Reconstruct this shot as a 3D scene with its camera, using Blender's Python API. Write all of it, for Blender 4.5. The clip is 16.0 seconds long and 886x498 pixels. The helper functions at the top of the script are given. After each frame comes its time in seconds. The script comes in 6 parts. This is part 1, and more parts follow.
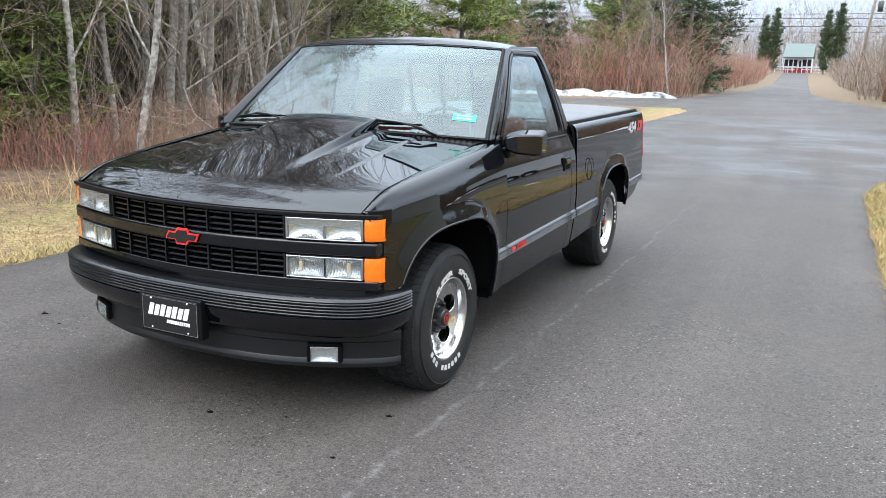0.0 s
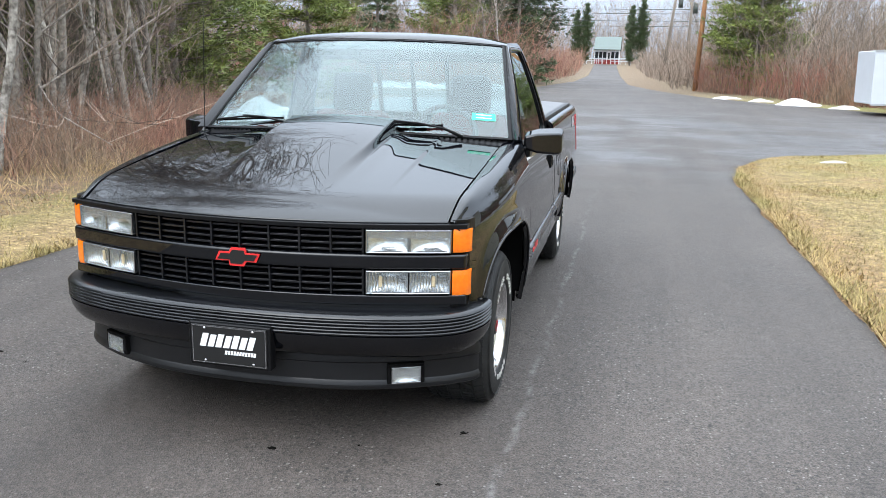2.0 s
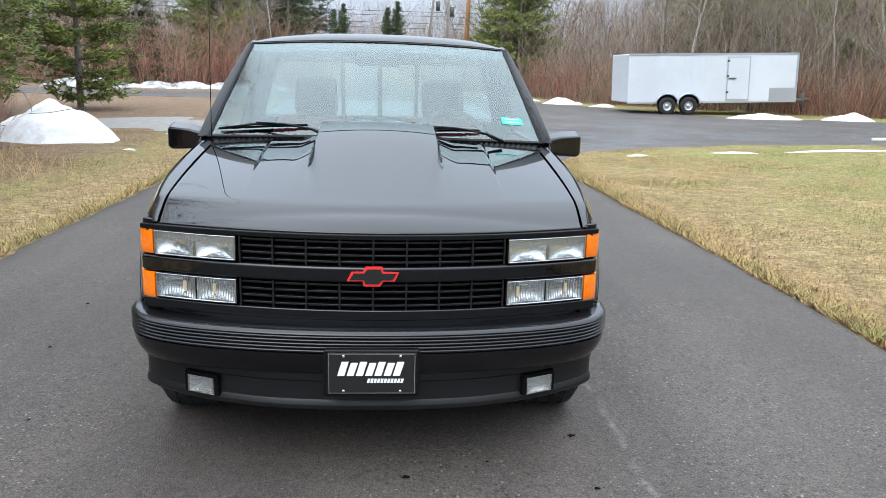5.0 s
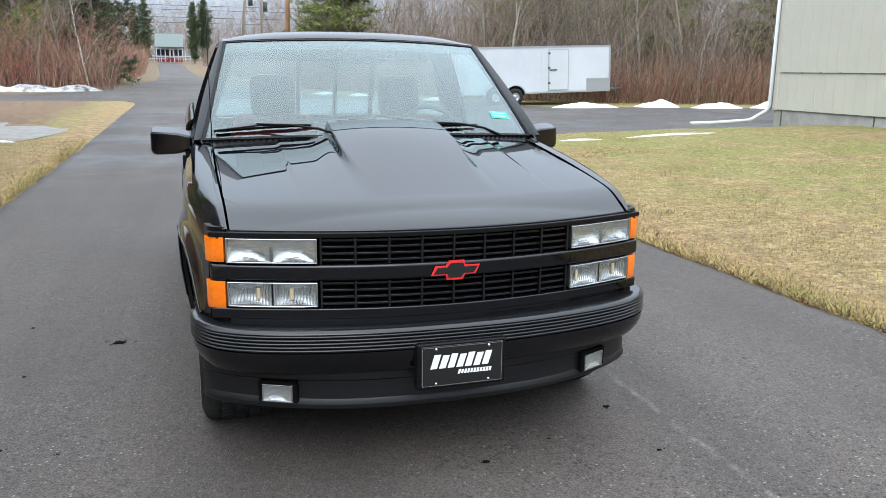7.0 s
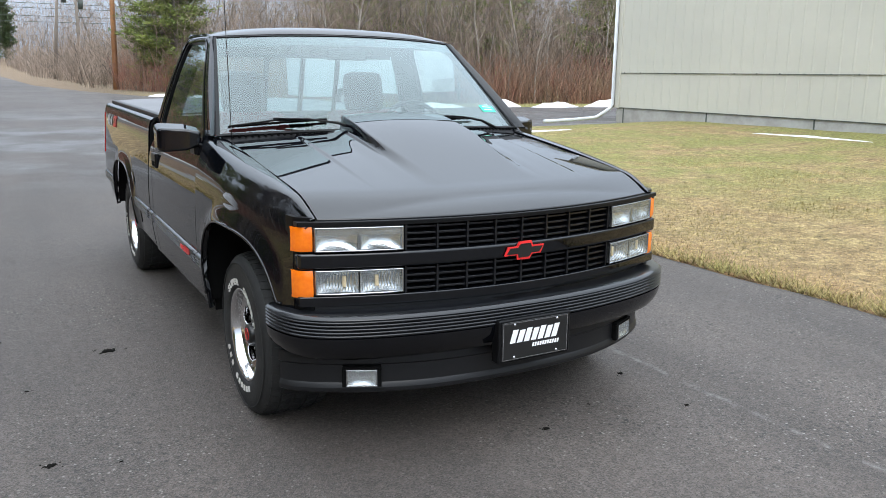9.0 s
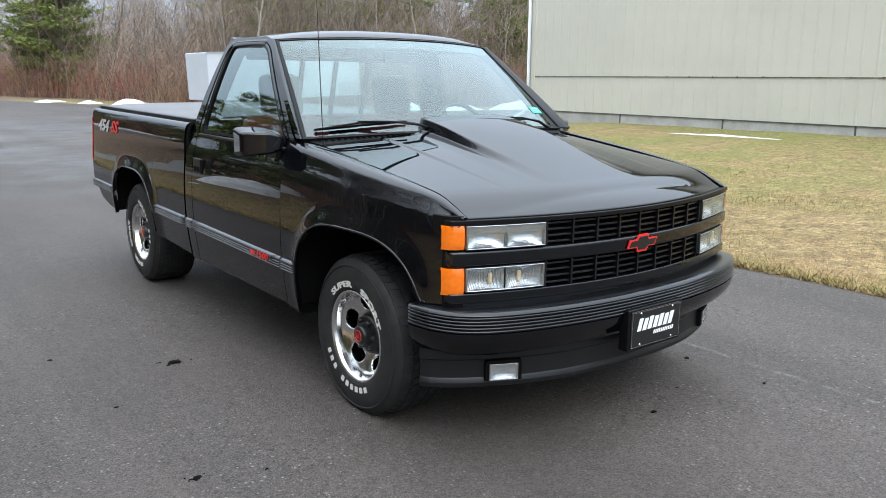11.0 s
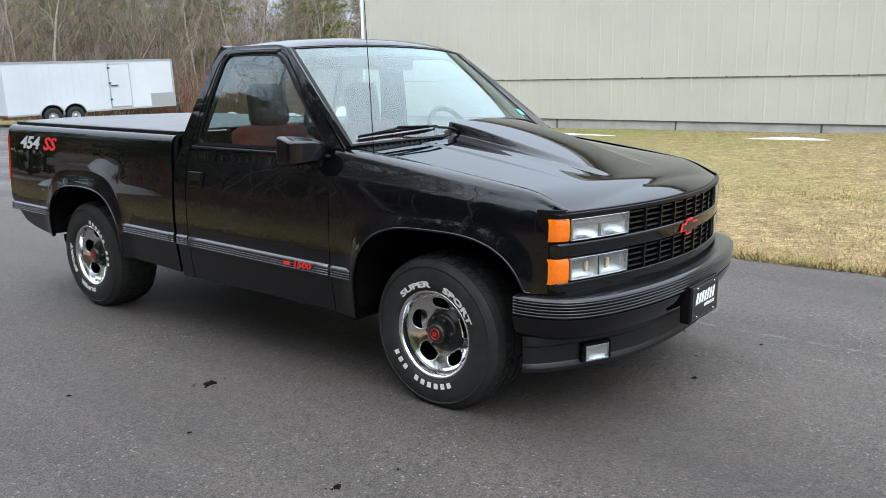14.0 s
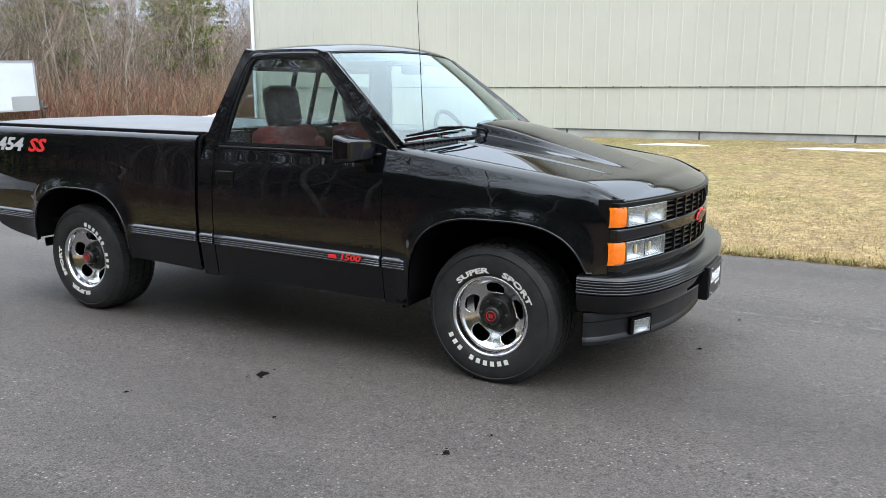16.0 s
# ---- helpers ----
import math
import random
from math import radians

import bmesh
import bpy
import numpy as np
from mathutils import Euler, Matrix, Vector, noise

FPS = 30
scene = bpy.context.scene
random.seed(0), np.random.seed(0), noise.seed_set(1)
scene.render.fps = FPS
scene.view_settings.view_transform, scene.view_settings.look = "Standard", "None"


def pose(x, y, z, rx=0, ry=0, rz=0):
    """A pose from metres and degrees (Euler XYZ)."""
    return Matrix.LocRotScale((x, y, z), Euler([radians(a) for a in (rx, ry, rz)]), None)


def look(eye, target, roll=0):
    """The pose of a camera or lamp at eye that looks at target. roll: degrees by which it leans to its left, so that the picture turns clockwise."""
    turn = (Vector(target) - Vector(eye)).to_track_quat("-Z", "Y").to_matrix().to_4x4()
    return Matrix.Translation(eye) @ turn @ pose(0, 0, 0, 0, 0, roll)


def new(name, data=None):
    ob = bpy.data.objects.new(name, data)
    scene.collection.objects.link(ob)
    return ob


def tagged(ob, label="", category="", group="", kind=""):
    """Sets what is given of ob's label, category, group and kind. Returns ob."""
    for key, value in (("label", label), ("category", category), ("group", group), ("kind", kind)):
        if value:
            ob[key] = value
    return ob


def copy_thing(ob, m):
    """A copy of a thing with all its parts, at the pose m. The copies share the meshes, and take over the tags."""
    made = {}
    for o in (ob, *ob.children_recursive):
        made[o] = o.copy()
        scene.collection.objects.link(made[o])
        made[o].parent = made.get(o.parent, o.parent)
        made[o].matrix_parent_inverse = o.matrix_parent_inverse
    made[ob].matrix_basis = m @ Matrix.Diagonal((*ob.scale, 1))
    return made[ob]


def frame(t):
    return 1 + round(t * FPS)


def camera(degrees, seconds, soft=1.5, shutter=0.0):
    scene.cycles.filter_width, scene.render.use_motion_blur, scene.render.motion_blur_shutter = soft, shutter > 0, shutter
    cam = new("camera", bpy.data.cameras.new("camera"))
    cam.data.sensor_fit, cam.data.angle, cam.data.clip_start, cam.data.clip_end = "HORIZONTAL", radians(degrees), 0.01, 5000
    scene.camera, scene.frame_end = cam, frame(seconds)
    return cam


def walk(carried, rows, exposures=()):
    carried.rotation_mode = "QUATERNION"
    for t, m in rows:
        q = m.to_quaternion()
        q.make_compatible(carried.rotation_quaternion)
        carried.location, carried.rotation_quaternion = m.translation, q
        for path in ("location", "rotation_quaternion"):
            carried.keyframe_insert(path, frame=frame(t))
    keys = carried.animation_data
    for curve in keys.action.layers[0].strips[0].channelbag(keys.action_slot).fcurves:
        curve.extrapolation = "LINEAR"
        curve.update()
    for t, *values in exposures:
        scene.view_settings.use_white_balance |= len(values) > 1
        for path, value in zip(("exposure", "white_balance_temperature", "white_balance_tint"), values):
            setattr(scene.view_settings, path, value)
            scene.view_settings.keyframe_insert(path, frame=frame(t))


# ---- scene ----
cam = camera(57.9, 16.0, soft=0.5)
PATH = [
    (0, (2.439, -4.842, 1.5), (1.603, -3.08, 1.06), 1.5),
    (0.5, (2.176, -4.911, 1.502), (1.486, -3.086, 1.062), 1.6),
    (1, (1.913, -4.991, 1.508), (1.319, -3.134, 1.064), 1.3),
    (1.5, (1.664, -5.008, 1.499), (1.134, -3.131, 1.053), 1.1),
    (2, (1.431, -5.024, 1.504), (0.994, -3.124, 1.056), 1.3),
    (2.5, (1.152, -5.088, 1.504), (0.83, -3.163, 1.065), 1.4),
    (3, (0.916, -5.12, 1.504), (0.647, -3.187, 1.068), 1.2),
    (3.5, (0.686, -5.092, 1.493), (0.472, -3.15, 1.065), 1.0),
    (4, (0.486, -5.084, 1.492), (0.386, -3.133, 1.062), 1.4),
    (6.5, (-0.675, -5.015, 1.486), (-0.194, -3.125, 1.042), 0.8),
    (7, (-0.886, -4.986, 1.482), (-0.305, -3.123, 1.045), 0.6),
    (7.5, (-1.096, -4.914, 1.472), (-0.416, -3.084, 1.039), 0.4),
    (8, (-1.317, -4.882, 1.463), (-0.523, -3.098, 1.032), 0.6),
    (8.5, (-1.591, -4.878, 1.458), (-0.709, -3.135, 1.028), 0.4),
    (9, (-1.771, -4.801, 1.441), (-0.812, -3.098, 1.012), 0.6),
    (9.5, (-1.959, -4.664, 1.444), (-0.954, -2.989, 1.014), 0.6),
    (10, (-2.187, -4.57, 1.433), (-1.138, -2.921, 1.009), 0.5),
    (12.5, (-3.109, -4.013, 1.42), (-1.732, -2.624, 1.002), 0.1),
    (13, (-3.243, -3.902, 1.413), (-1.841, -2.538, 0.996), -0.3),
    (13.5, (-3.368, -3.797, 1.428), (-1.933, -2.466, 1.016), -0.8),
    (14, (-3.531, -3.682, 1.424), (-2.002, -2.457, 1.02), -0.7),
    (14.5, (-3.768, -3.55, 1.425), (-2.212, -2.36, 1.021), -1.1),
    (15, (-3.928, -3.418, 1.415), (-2.351, -2.256, 1.012), -1.0),
    (15.5, (-4.086, -3.273, 1.415), (-2.469, -2.167, 1.015), -0.7),
    (16, (-4.298, -3.127, 1.408), (-2.58, -2.179, 1.021), -0.0),
]
walk(cam, [(t, look(eye, target, roll)) for t, eye, target, roll in PATH], exposures=[(0.0, 1.52), (2.0, 1.48), (3.5, 1.34), (6.5, 1.17), (10.0, 1.16), (13.0, 1.20), (14.5, 1.23), (16.0, 1.40)])

# ---- world and light ----
world = bpy.data.worlds.new("overcast_sky")
scene.world = world
world.use_nodes = True
wn = world.node_tree
wn.nodes.clear()
sky = wn.nodes.new("ShaderNodeTexSky")
sky.sky_type = "NISHITA"
sky.sun_disc = False
sky.sun_elevation, sky.sun_rotation = radians(38), radians(200)
sky.air_density, sky.dust_density, sky.ozone_density = 1.0, 3.0, 1.0
grey = wn.nodes.new("ShaderNodeHueSaturation")
grey.inputs["Saturation"].default_value = 0.16
coord = wn.nodes.new("ShaderNodeTexCoord")
split = wn.nodes.new("ShaderNodeSeparateXYZ")
cloud = wn.nodes.new("ShaderNodeTexNoise")
cloud.inputs["Scale"].default_value, cloud.inputs["Detail"].default_value = 2.2, 5
wisp = wn.nodes.new("ShaderNodeMapRange")
wisp.inputs["To Min"].default_value, wisp.inputs["To Max"].default_value = 0.80, 1.20
dome = wn.nodes.new("ShaderNodeMapRange")
dome.inputs["From Min"].default_value, dome.inputs["From Max"].default_value = 0.0, 1.0
dome.inputs["To Min"].default_value, dome.inputs["To Max"].default_value = 0.34, 1.9
mul = wn.nodes.new("ShaderNodeMath")
mul.operation = "MULTIPLY"
cover = wn.nodes.new("ShaderNodeMixRGB")
cover.inputs[0].default_value = 0.88
tone = wn.nodes.new("ShaderNodeMixRGB")
tone.inputs[1].default_value, tone.inputs[2].default_value = (8.05, 9.75, 12.1, 1), (8.95, 9.85, 10.9, 1)
shade = wn.nodes.new("ShaderNodeMixRGB")
shade.blend_type = "MULTIPLY"
shade.inputs[0].default_value = 1.0
bg = wn.nodes.new("ShaderNodeBackground")
bg.inputs["Strength"].default_value = 0.115
wout = wn.nodes.new("ShaderNodeOutputWorld")
wn.links.new(coord.outputs["Generated"], split.inputs[0])
wn.links.new(coord.outputs["Generated"], cloud.inputs["Vector"])
rise = wn.nodes.new("ShaderNodeMath")
rise.operation, rise.use_clamp = "POWER", True
rise.inputs[1].default_value = 1.4
wn.links.new(split.outputs[2], rise.inputs[0])
wn.links.new(rise.outputs[0], dome.inputs["Value"])
wn.links.new(cloud.outputs[0], wisp.inputs["Value"])
wn.links.new(dome.outputs[0], mul.inputs[0])
wn.links.new(wisp.outputs[0], mul.inputs[1])
wn.links.new(sky.outputs[0], grey.inputs["Color"])
wn.links.new(grey.outputs[0], cover.inputs[1])
wn.links.new(split.outputs[2], tone.inputs[0])
wn.links.new(tone.outputs[0], cover.inputs[2])
wn.links.new(cover.outputs[0], shade.inputs[1])
wn.links.new(mul.outputs[0], shade.inputs[2])
wn.links.new(shade.outputs[0], bg.inputs["Color"])
wn.links.new(bg.outputs[0], wout.inputs["Surface"])
sun_data = bpy.data.lights.new("sun", "SUN")
sun_data.energy, sun_data.angle, sun_data.color = 0.5, radians(40), (1.0, 0.97, 0.92)
sun = new("sun", sun_data)
sun.matrix_world = look((-10, -26, 30), (0, 0, 0))

# ---- materials ----


def material(name, color, rough=0.6, metal=0.0, var=0.0, scale=8.0, color2=None, bump=0.0, bump_scale=60.0, spread=0.0, coat=0.0, spec=None):
    m = bpy.data.materials.new(name)
    m.use_nodes = True
    n, l = m.node_tree.nodes, m.node_tree.links
    b = n["Principled BSDF"]
    b.inputs["Base Color"].default_value = (*color, 1)
    b.inputs["Roughness"].default_value, b.inputs["Metallic"].default_value = rough, metal
    if coat:
        b.inputs["Coat Weight"].default_value, b.inputs["Coat Roughness"].default_value, b.inputs["Coat IOR"].default_value = coat, 0.012, 1.5
    if spec is not None:
        b.inputs["Specular IOR Level"].default_value = spec
    tc = n.new("ShaderNodeTexCoord")
    last = None
    if color2:
        tex = n.new("ShaderNodeTexNoise")
        tex.inputs["Scale"].default_value, tex.inputs["Detail"].default_value, tex.inputs["Roughness"].default_value = scale, 6, 0.65
        l.new(tc.outputs["Object"], tex.inputs["Vector"])
        mr = n.new("ShaderNodeMapRange")
        mr.inputs["From Min"].default_value, mr.inputs["From Max"].default_value = 0.35, 0.65
        l.new(tex.outputs[0], mr.inputs["Value"])
        mx = n.new("ShaderNodeMixRGB")
        mx.inputs[1].default_value, mx.inputs[2].default_value = (*color, 1), (*color2, 1)
        l.new(mr.outputs[0], mx.inputs[0])
        last = mx
    if spread:
        oi = n.new("ShaderNodeObjectInfo")
        ge = n.new("ShaderNodeNewGeometry")
        ad = n.new("ShaderNodeMath")
        l.new(oi.outputs["Random"], ad.inputs[0])
        l.new(ge.outputs["Random Per Island"], ad.inputs[1])
        fr = n.new("ShaderNodeMath")
        fr.operation = "FRACT"
        l.new(ad.outputs[0], fr.inputs[0])
        mr2 = n.new("ShaderNodeMapRange")
        mr2.inputs["To Min"].default_value, mr2.inputs["To Max"].default_value = 1 - spread, 1 + spread
        l.new(fr.outputs[0], mr2.inputs["Value"])
        m2 = n.new("ShaderNodeMixRGB")
        m2.blend_type = "MULTIPLY"
        m2.inputs[0].default_value = 1
        if last:
            l.new(last.outputs[0], m2.inputs[1])
        else:
            m2.inputs[1].default_value = (*color, 1)
        l.new(mr2.outputs[0], m2.inputs[2])
        last = m2
    if last:
        l.new(last.outputs[0], b.inputs["Base Color"])
    if bump:
        t2 = n.new("ShaderNodeTexNoise")
        t2.inputs["Scale"].default_value, t2.inputs["Detail"].default_value = bump_scale, 5
        l.new(tc.outputs["Object"], t2.inputs["Vector"])
        bp = n.new("ShaderNodeBump")
        bp.inputs["Strength"].default_value, bp.inputs["Distance"].default_value = bump, 0.01
        l.new(t2.outputs[0], bp.inputs["Height"])
        l.new(bp.outputs[0], b.inputs["Normal"])
        if var:
            rr = n.new("ShaderNodeMapRange")
            rr.inputs["To Min"].default_value, rr.inputs["To Max"].default_value = rough - var, rough + var
            l.new(t2.outputs[0], rr.inputs["Value"])
            l.new(rr.outputs[0], b.inputs["Roughness"])
    return m


def glass_material(name, tint, gloss=0.08, rough=0.0):
    """Thin pane: clear with a tint, glossier at a grazing angle, alike from both sides."""
    m = bpy.data.materials.new(name)
    m.use_nodes = True
    n, l = m.node_tree.nodes, m.node_tree.links
    n.clear()
    tr, gl, lw, pw, mr, mx, out = (n.new(k) for k in ("ShaderNodeBsdfTransparent", "ShaderNodeBsdfGlossy", "ShaderNodeLayerWeight", "ShaderNodeMath", "ShaderNodeMapRange", "ShaderNodeMixShader", "ShaderNodeOutputMaterial"))
    tr.inputs[0].default_value = (*tint, 1)
    gl.inputs["Roughness"].default_value = rough
    gl.inputs["Color"].default_value = (0.88, 1.0, 1.0, 1)
    lw.inputs["Blend"].default_value = 0.5
    pw.operation = "POWER"
    pw.inputs[1].default_value = 3.6
    mr.inputs["To Min"].default_value = gloss
    l.new(lw.outputs["Facing"], pw.inputs[0])
    l.new(pw.outputs[0], mr.inputs["Value"])
    l.new(mr.outputs[0], mx.inputs[0])
    l.new(tr.outputs[0], mx.inputs[1])
    l.new(gl.outputs[0], mx.inputs[2])
    l.new(mx.outputs[0], out.inputs[0])
    return m


M = {}
M["paint"] = material("black_paint", (0.0022, 0.0026, 0.0038), 0.5, coat=1.0, spec=0.0)
M["trim"] = material("black_trim", (0.005, 0.005, 0.0055), 0.36, bump=0.05, bump_scale=400, spec=0.16)
M["bumper"] = material("bumper_rubber", (0.006, 0.0065, 0.008), 0.35, bump=0.01, bump_scale=300, coat=0.7, spec=0.12)
M["mould"] = material("moulding_rubber", (0.022, 0.023, 0.028), 0.24, spec=1.0)
M["dam"] = material("air_dam_plastic", (0.0075, 0.0078, 0.0088), 0.40, color2=(0.0095, 0.0096, 0.0104), scale=9, bump=0.04, bump_scale=350, spec=0.32)
# near-black for hidden parts; also painted shade in openings and recesses
M["void"] = material("black_parts_and_shade", (0.005, 0.005, 0.005), 0.85, spec=0.05)
M["tyre"] = material("tyre_rubber", (0.018, 0.018, 0.018), 0.6, color2=(0.028, 0.028, 0.027), scale=14, bump=0.15, bump_scale=120, spec=0.22)
M["letter"] = material("white_letter", (0.75, 0.74, 0.70), 0.6, color2=(0.62, 0.6, 0.54), scale=60)
M["chrome"] = material("polished_wheel", (0.72, 0.72, 0.73), 0.12, metal=1.0, bump=0.02, bump_scale=40)
M["silver"] = material("silver_decal", (0.62, 0.63, 0.65), 0.35, metal=0.3)
M["red"] = material("red_badge", (0.70, 0.025, 0.025), 0.35)
M["cap"] = material("hub_black", (0.012, 0.012, 0.012), 0.3)
M["amber"] = material("amber_lens", (0.80, 0.15, 0.002), 0.16, color2=(0.87, 0.19, 0.004), scale=60, bump=0.12, bump_scale=160, coat=0.8)
M["bulb"] = material("amber_bulb", (0.85, 0.66, 0.42), 0.3)
M["tail"] = material("red_lens", (0.45, 0.008, 0.008), 0.12, coat=0.6)
M["reflector"] = material("lamp_reflector", (0.84, 0.85, 0.86), 0.17, metal=0.85, bump=0.22, bump_scale=70)
M["gravel"] = material("gravel", (0.17, 0.165, 0.155), 0.9, color2=(0.25, 0.235, 0.21), scale=4, bump=0.5, bump_scale=30)
M["flute"] = material("fluted_lamp", (0.60, 0.61, 0.62), 0.2, metal=0.75)
fn, fl, fb = M["flute"].node_tree.nodes, M["flute"].node_tree.links, M["flute"].node_tree.nodes["Principled BSDF"]
f_tc, f_sep, f_mul, f_sin, f_bump = (fn.new(k) for k in ("ShaderNodeTexCoord", "ShaderNodeSeparateXYZ", "ShaderNodeMath", "ShaderNodeMath", "ShaderNodeBump"))
f_mul.operation, f_sin.operation = "MULTIPLY", "SINE"
f_mul.inputs[1].default_value = 620.0
f_bump.inputs["Strength"].default_value, f_bump.inputs["Distance"].default_value = 0.5, 0.003
fl.new(f_tc.outputs["Object"], f_sep.inputs[0])
fl.new(f_sep.outputs[0], f_mul.inputs[0])
fl.new(f_mul.outputs[0], f_sin.inputs[0])
fl.new(f_sin.outputs[0], f_bump.inputs["Height"])
fl.new(f_bump.outputs[0], fb.inputs["Normal"])
M["lamp_rim"] = material("lamp_rim", (0.42, 0.43, 0.44), 0.25, metal=0.9)
M["glass"] = glass_material("window_glass", (0.54, 0.66, 0.66), 0.090)
M["band_glass"] = glass_material("shade_band_glass", (0.50, 0.52, 0.66), 0.0)
M["side_glass"] = glass_material("side_glass", (0.70, 0.76, 0.75), 0.10)
M["lens"] = glass_material("lamp_glass", (0.85, 0.87, 0.87), 0.05, 0.03)
M["seat"] = material("garnet_cloth", (0.14, 0.014, 0.013), 0.9, color2=(0.09, 0.010, 0.010), scale=30, bump=0.2, bump_scale=200)
M["dash"] = material("garnet_plastic", (0.016, 0.008, 0.008), 0.6, bump=0.1, bump_scale=250)
M["wheel_rim"] = material("steering_black", (0.02, 0.018, 0.018), 0.5)
M["vinyl"] = material("tonneau_vinyl", (0.10, 0.10, 0.105), 0.5, color2=(0.13, 0.13, 0.135), scale=3, bump=0.1, bump_scale=150)
M["sticker"] = material("green_sticker", (0.02, 0.55, 0.33), 0.5)
M["white"] = material("white_print", (0.8, 0.8, 0.8), 0.5)
M["snow"] = material("old_snow", (0.74, 0.75, 0.77), 0.7, color2=(0.52, 0.51, 0.50), scale=3.5, bump=0.6, bump_scale=14)
M["dirt_snow"] = material("dirty_snow", (0.55, 0.55, 0.55), 0.8, color2=(0.05, 0.045, 0.04), scale=1.6, bump=0.8, bump_scale=6)
M["bark"] = material("grey_bark", (0.12, 0.10, 0.083), 0.9, color2=(0.33, 0.295, 0.25), scale=16, bump=0.9, bump_scale=45, spread=0.35)
M["birch"] = material("birch_bark", (0.50, 0.46, 0.40), 0.8, color2=(0.09, 0.075, 0.06), scale=11, bump=0.6, bump_scale=35, spread=0.25)
M["twig"] = material("twigs", (0.225, 0.172, 0.132), 0.9, spread=0.75)
M["redtwig"] = material("red_brush", (0.25, 0.095, 0.068), 0.9, color2=(0.25, 0.175, 0.115), scale=0.4, spread=0.6)
M["needle"] = material("pine_needles", (0.105, 0.145, 0.036), 0.7, color2=(0.20, 0.23, 0.05), scale=0.8, spread=0.4)
M["needle3"] = material("blue_green_needles", (0.062, 0.088, 0.050), 0.75, color2=(0.085, 0.110, 0.055), scale=0.7, spread=0.4)
# darkened twig colour, shade between the trunks put into the stems
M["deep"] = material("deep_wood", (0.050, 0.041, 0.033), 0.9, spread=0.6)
M["needle2"] = material("dark_needles", (0.048, 0.076, 0.028), 0.7, color2=(0.066, 0.096, 0.035), scale=0.8, spread=0.4)
M["siding"] = material("siding_paint", (0.515, 0.497, 0.425), 0.5, color2=(0.478, 0.462, 0.397), scale=0.6, bump=0.03, bump_scale=4)
M["seam"] = material("seam_dark", (0.06, 0.07, 0.06), 0.7)
M["concrete"] = material("foundation", (0.41, 0.405, 0.38), 0.85, color2=(0.28, 0.27, 0.25), scale=2, bump=0.3, bump_scale=20)
M["whitemetal"] = material("white_metal", (0.57, 0.60, 0.63), 0.35, color2=(0.52, 0.545, 0.57), scale=0.7)
M["greymetal"] = material("checker_plate", (0.42, 0.43, 0.44), 0.4, metal=0.6, bump=0.3, bump_scale=60)
M["pole"] = material("pole_wood", (0.36, 0.18, 0.075), 0.85, color2=(0.28, 0.13, 0.06), scale=3, bump=0.3, bump_scale=12)
M["oldpole"] = material("old_pole", (0.16, 0.13, 0.105), 0.9, color2=(0.2, 0.17, 0.14), scale=3, bump=0.3, bump_scale=12)
M["roof"] = material("roof_shingle", (0.15, 0.18, 0.165), 0.85, color2=(0.11, 0.14, 0.13), scale=5, bump=0.3, bump_scale=8)
M["redwall"] = material("red_skirt", (0.26, 0.035, 0.03), 0.8)
M["window_dark"] = material("dark_pane", (0.03, 0.035, 0.04), 0.1)
M["leaf"] = material("leaf_litter", (0.24, 0.14, 0.07), 0.9, spread=0.5)
M["blade"] = material("straw_grass", (0.36, 0.250, 0.115), 0.9, color2=(0.20, 0.175, 0.055), scale=0.9, spread=0.6)
M["reed"] = material("dry_reed", (0.42, 0.29, 0.15), 0.9, spread=0.4)
M["debris"] = material("dark_debris", (0.006, 0.0055, 0.005), 0.95, bump=0.8, bump_scale=120, spec=0.05)


def nodes_of(m):
    return m.node_tree.nodes, m.node_tree.links, m.node_tree.nodes["Principled BSDF"]


def noise_node(n, l, tc, scale, detail=4.0, rough=0.5):
    x = n.new("ShaderNodeTexNoise")
    x.inputs["Scale"].default_value, x.inputs["Detail"].default_value, x.inputs["Roughness"].default_value = scale, detail, rough
    l.new(tc.outputs["Object"], x.inputs["Vector"])
    return x


def range_node(n, l, src, a, b, c, d):
    x = n.new("ShaderNodeMapRange")
    for k, v in zip(("From Min", "From Max", "To Min", "To Max"), (a, b, c, d)):
        x.inputs[k].default_value = v
    l.new(src, x.inputs["Value"])
    return x


def mix_node(n, l, fac, a, b, mode="MIX"):
    x = n.new("ShaderNodeMixRGB")
    x.blend_type = mode
    for i, v in ((0, fac), (1, a), (2, b)):
        if isinstance(v, (int, float)):
            x.inputs[i].default_value = v
        elif isinstance(v, tuple):
            x.inputs[i].default_value = (*v, 1)
        else:
            l.new(v, x.inputs[i])
    return x


def math_node(n, l, op, a, b=0.0):
    x = n.new("ShaderNodeMath")
    x.operation = op
    for i, v in ((0, a), (1, b)):
        if isinstance(v, (int, float)):
            x.inputs[i].default_value = v
        else:
            l.new(v, x.inputs[i])
    return x


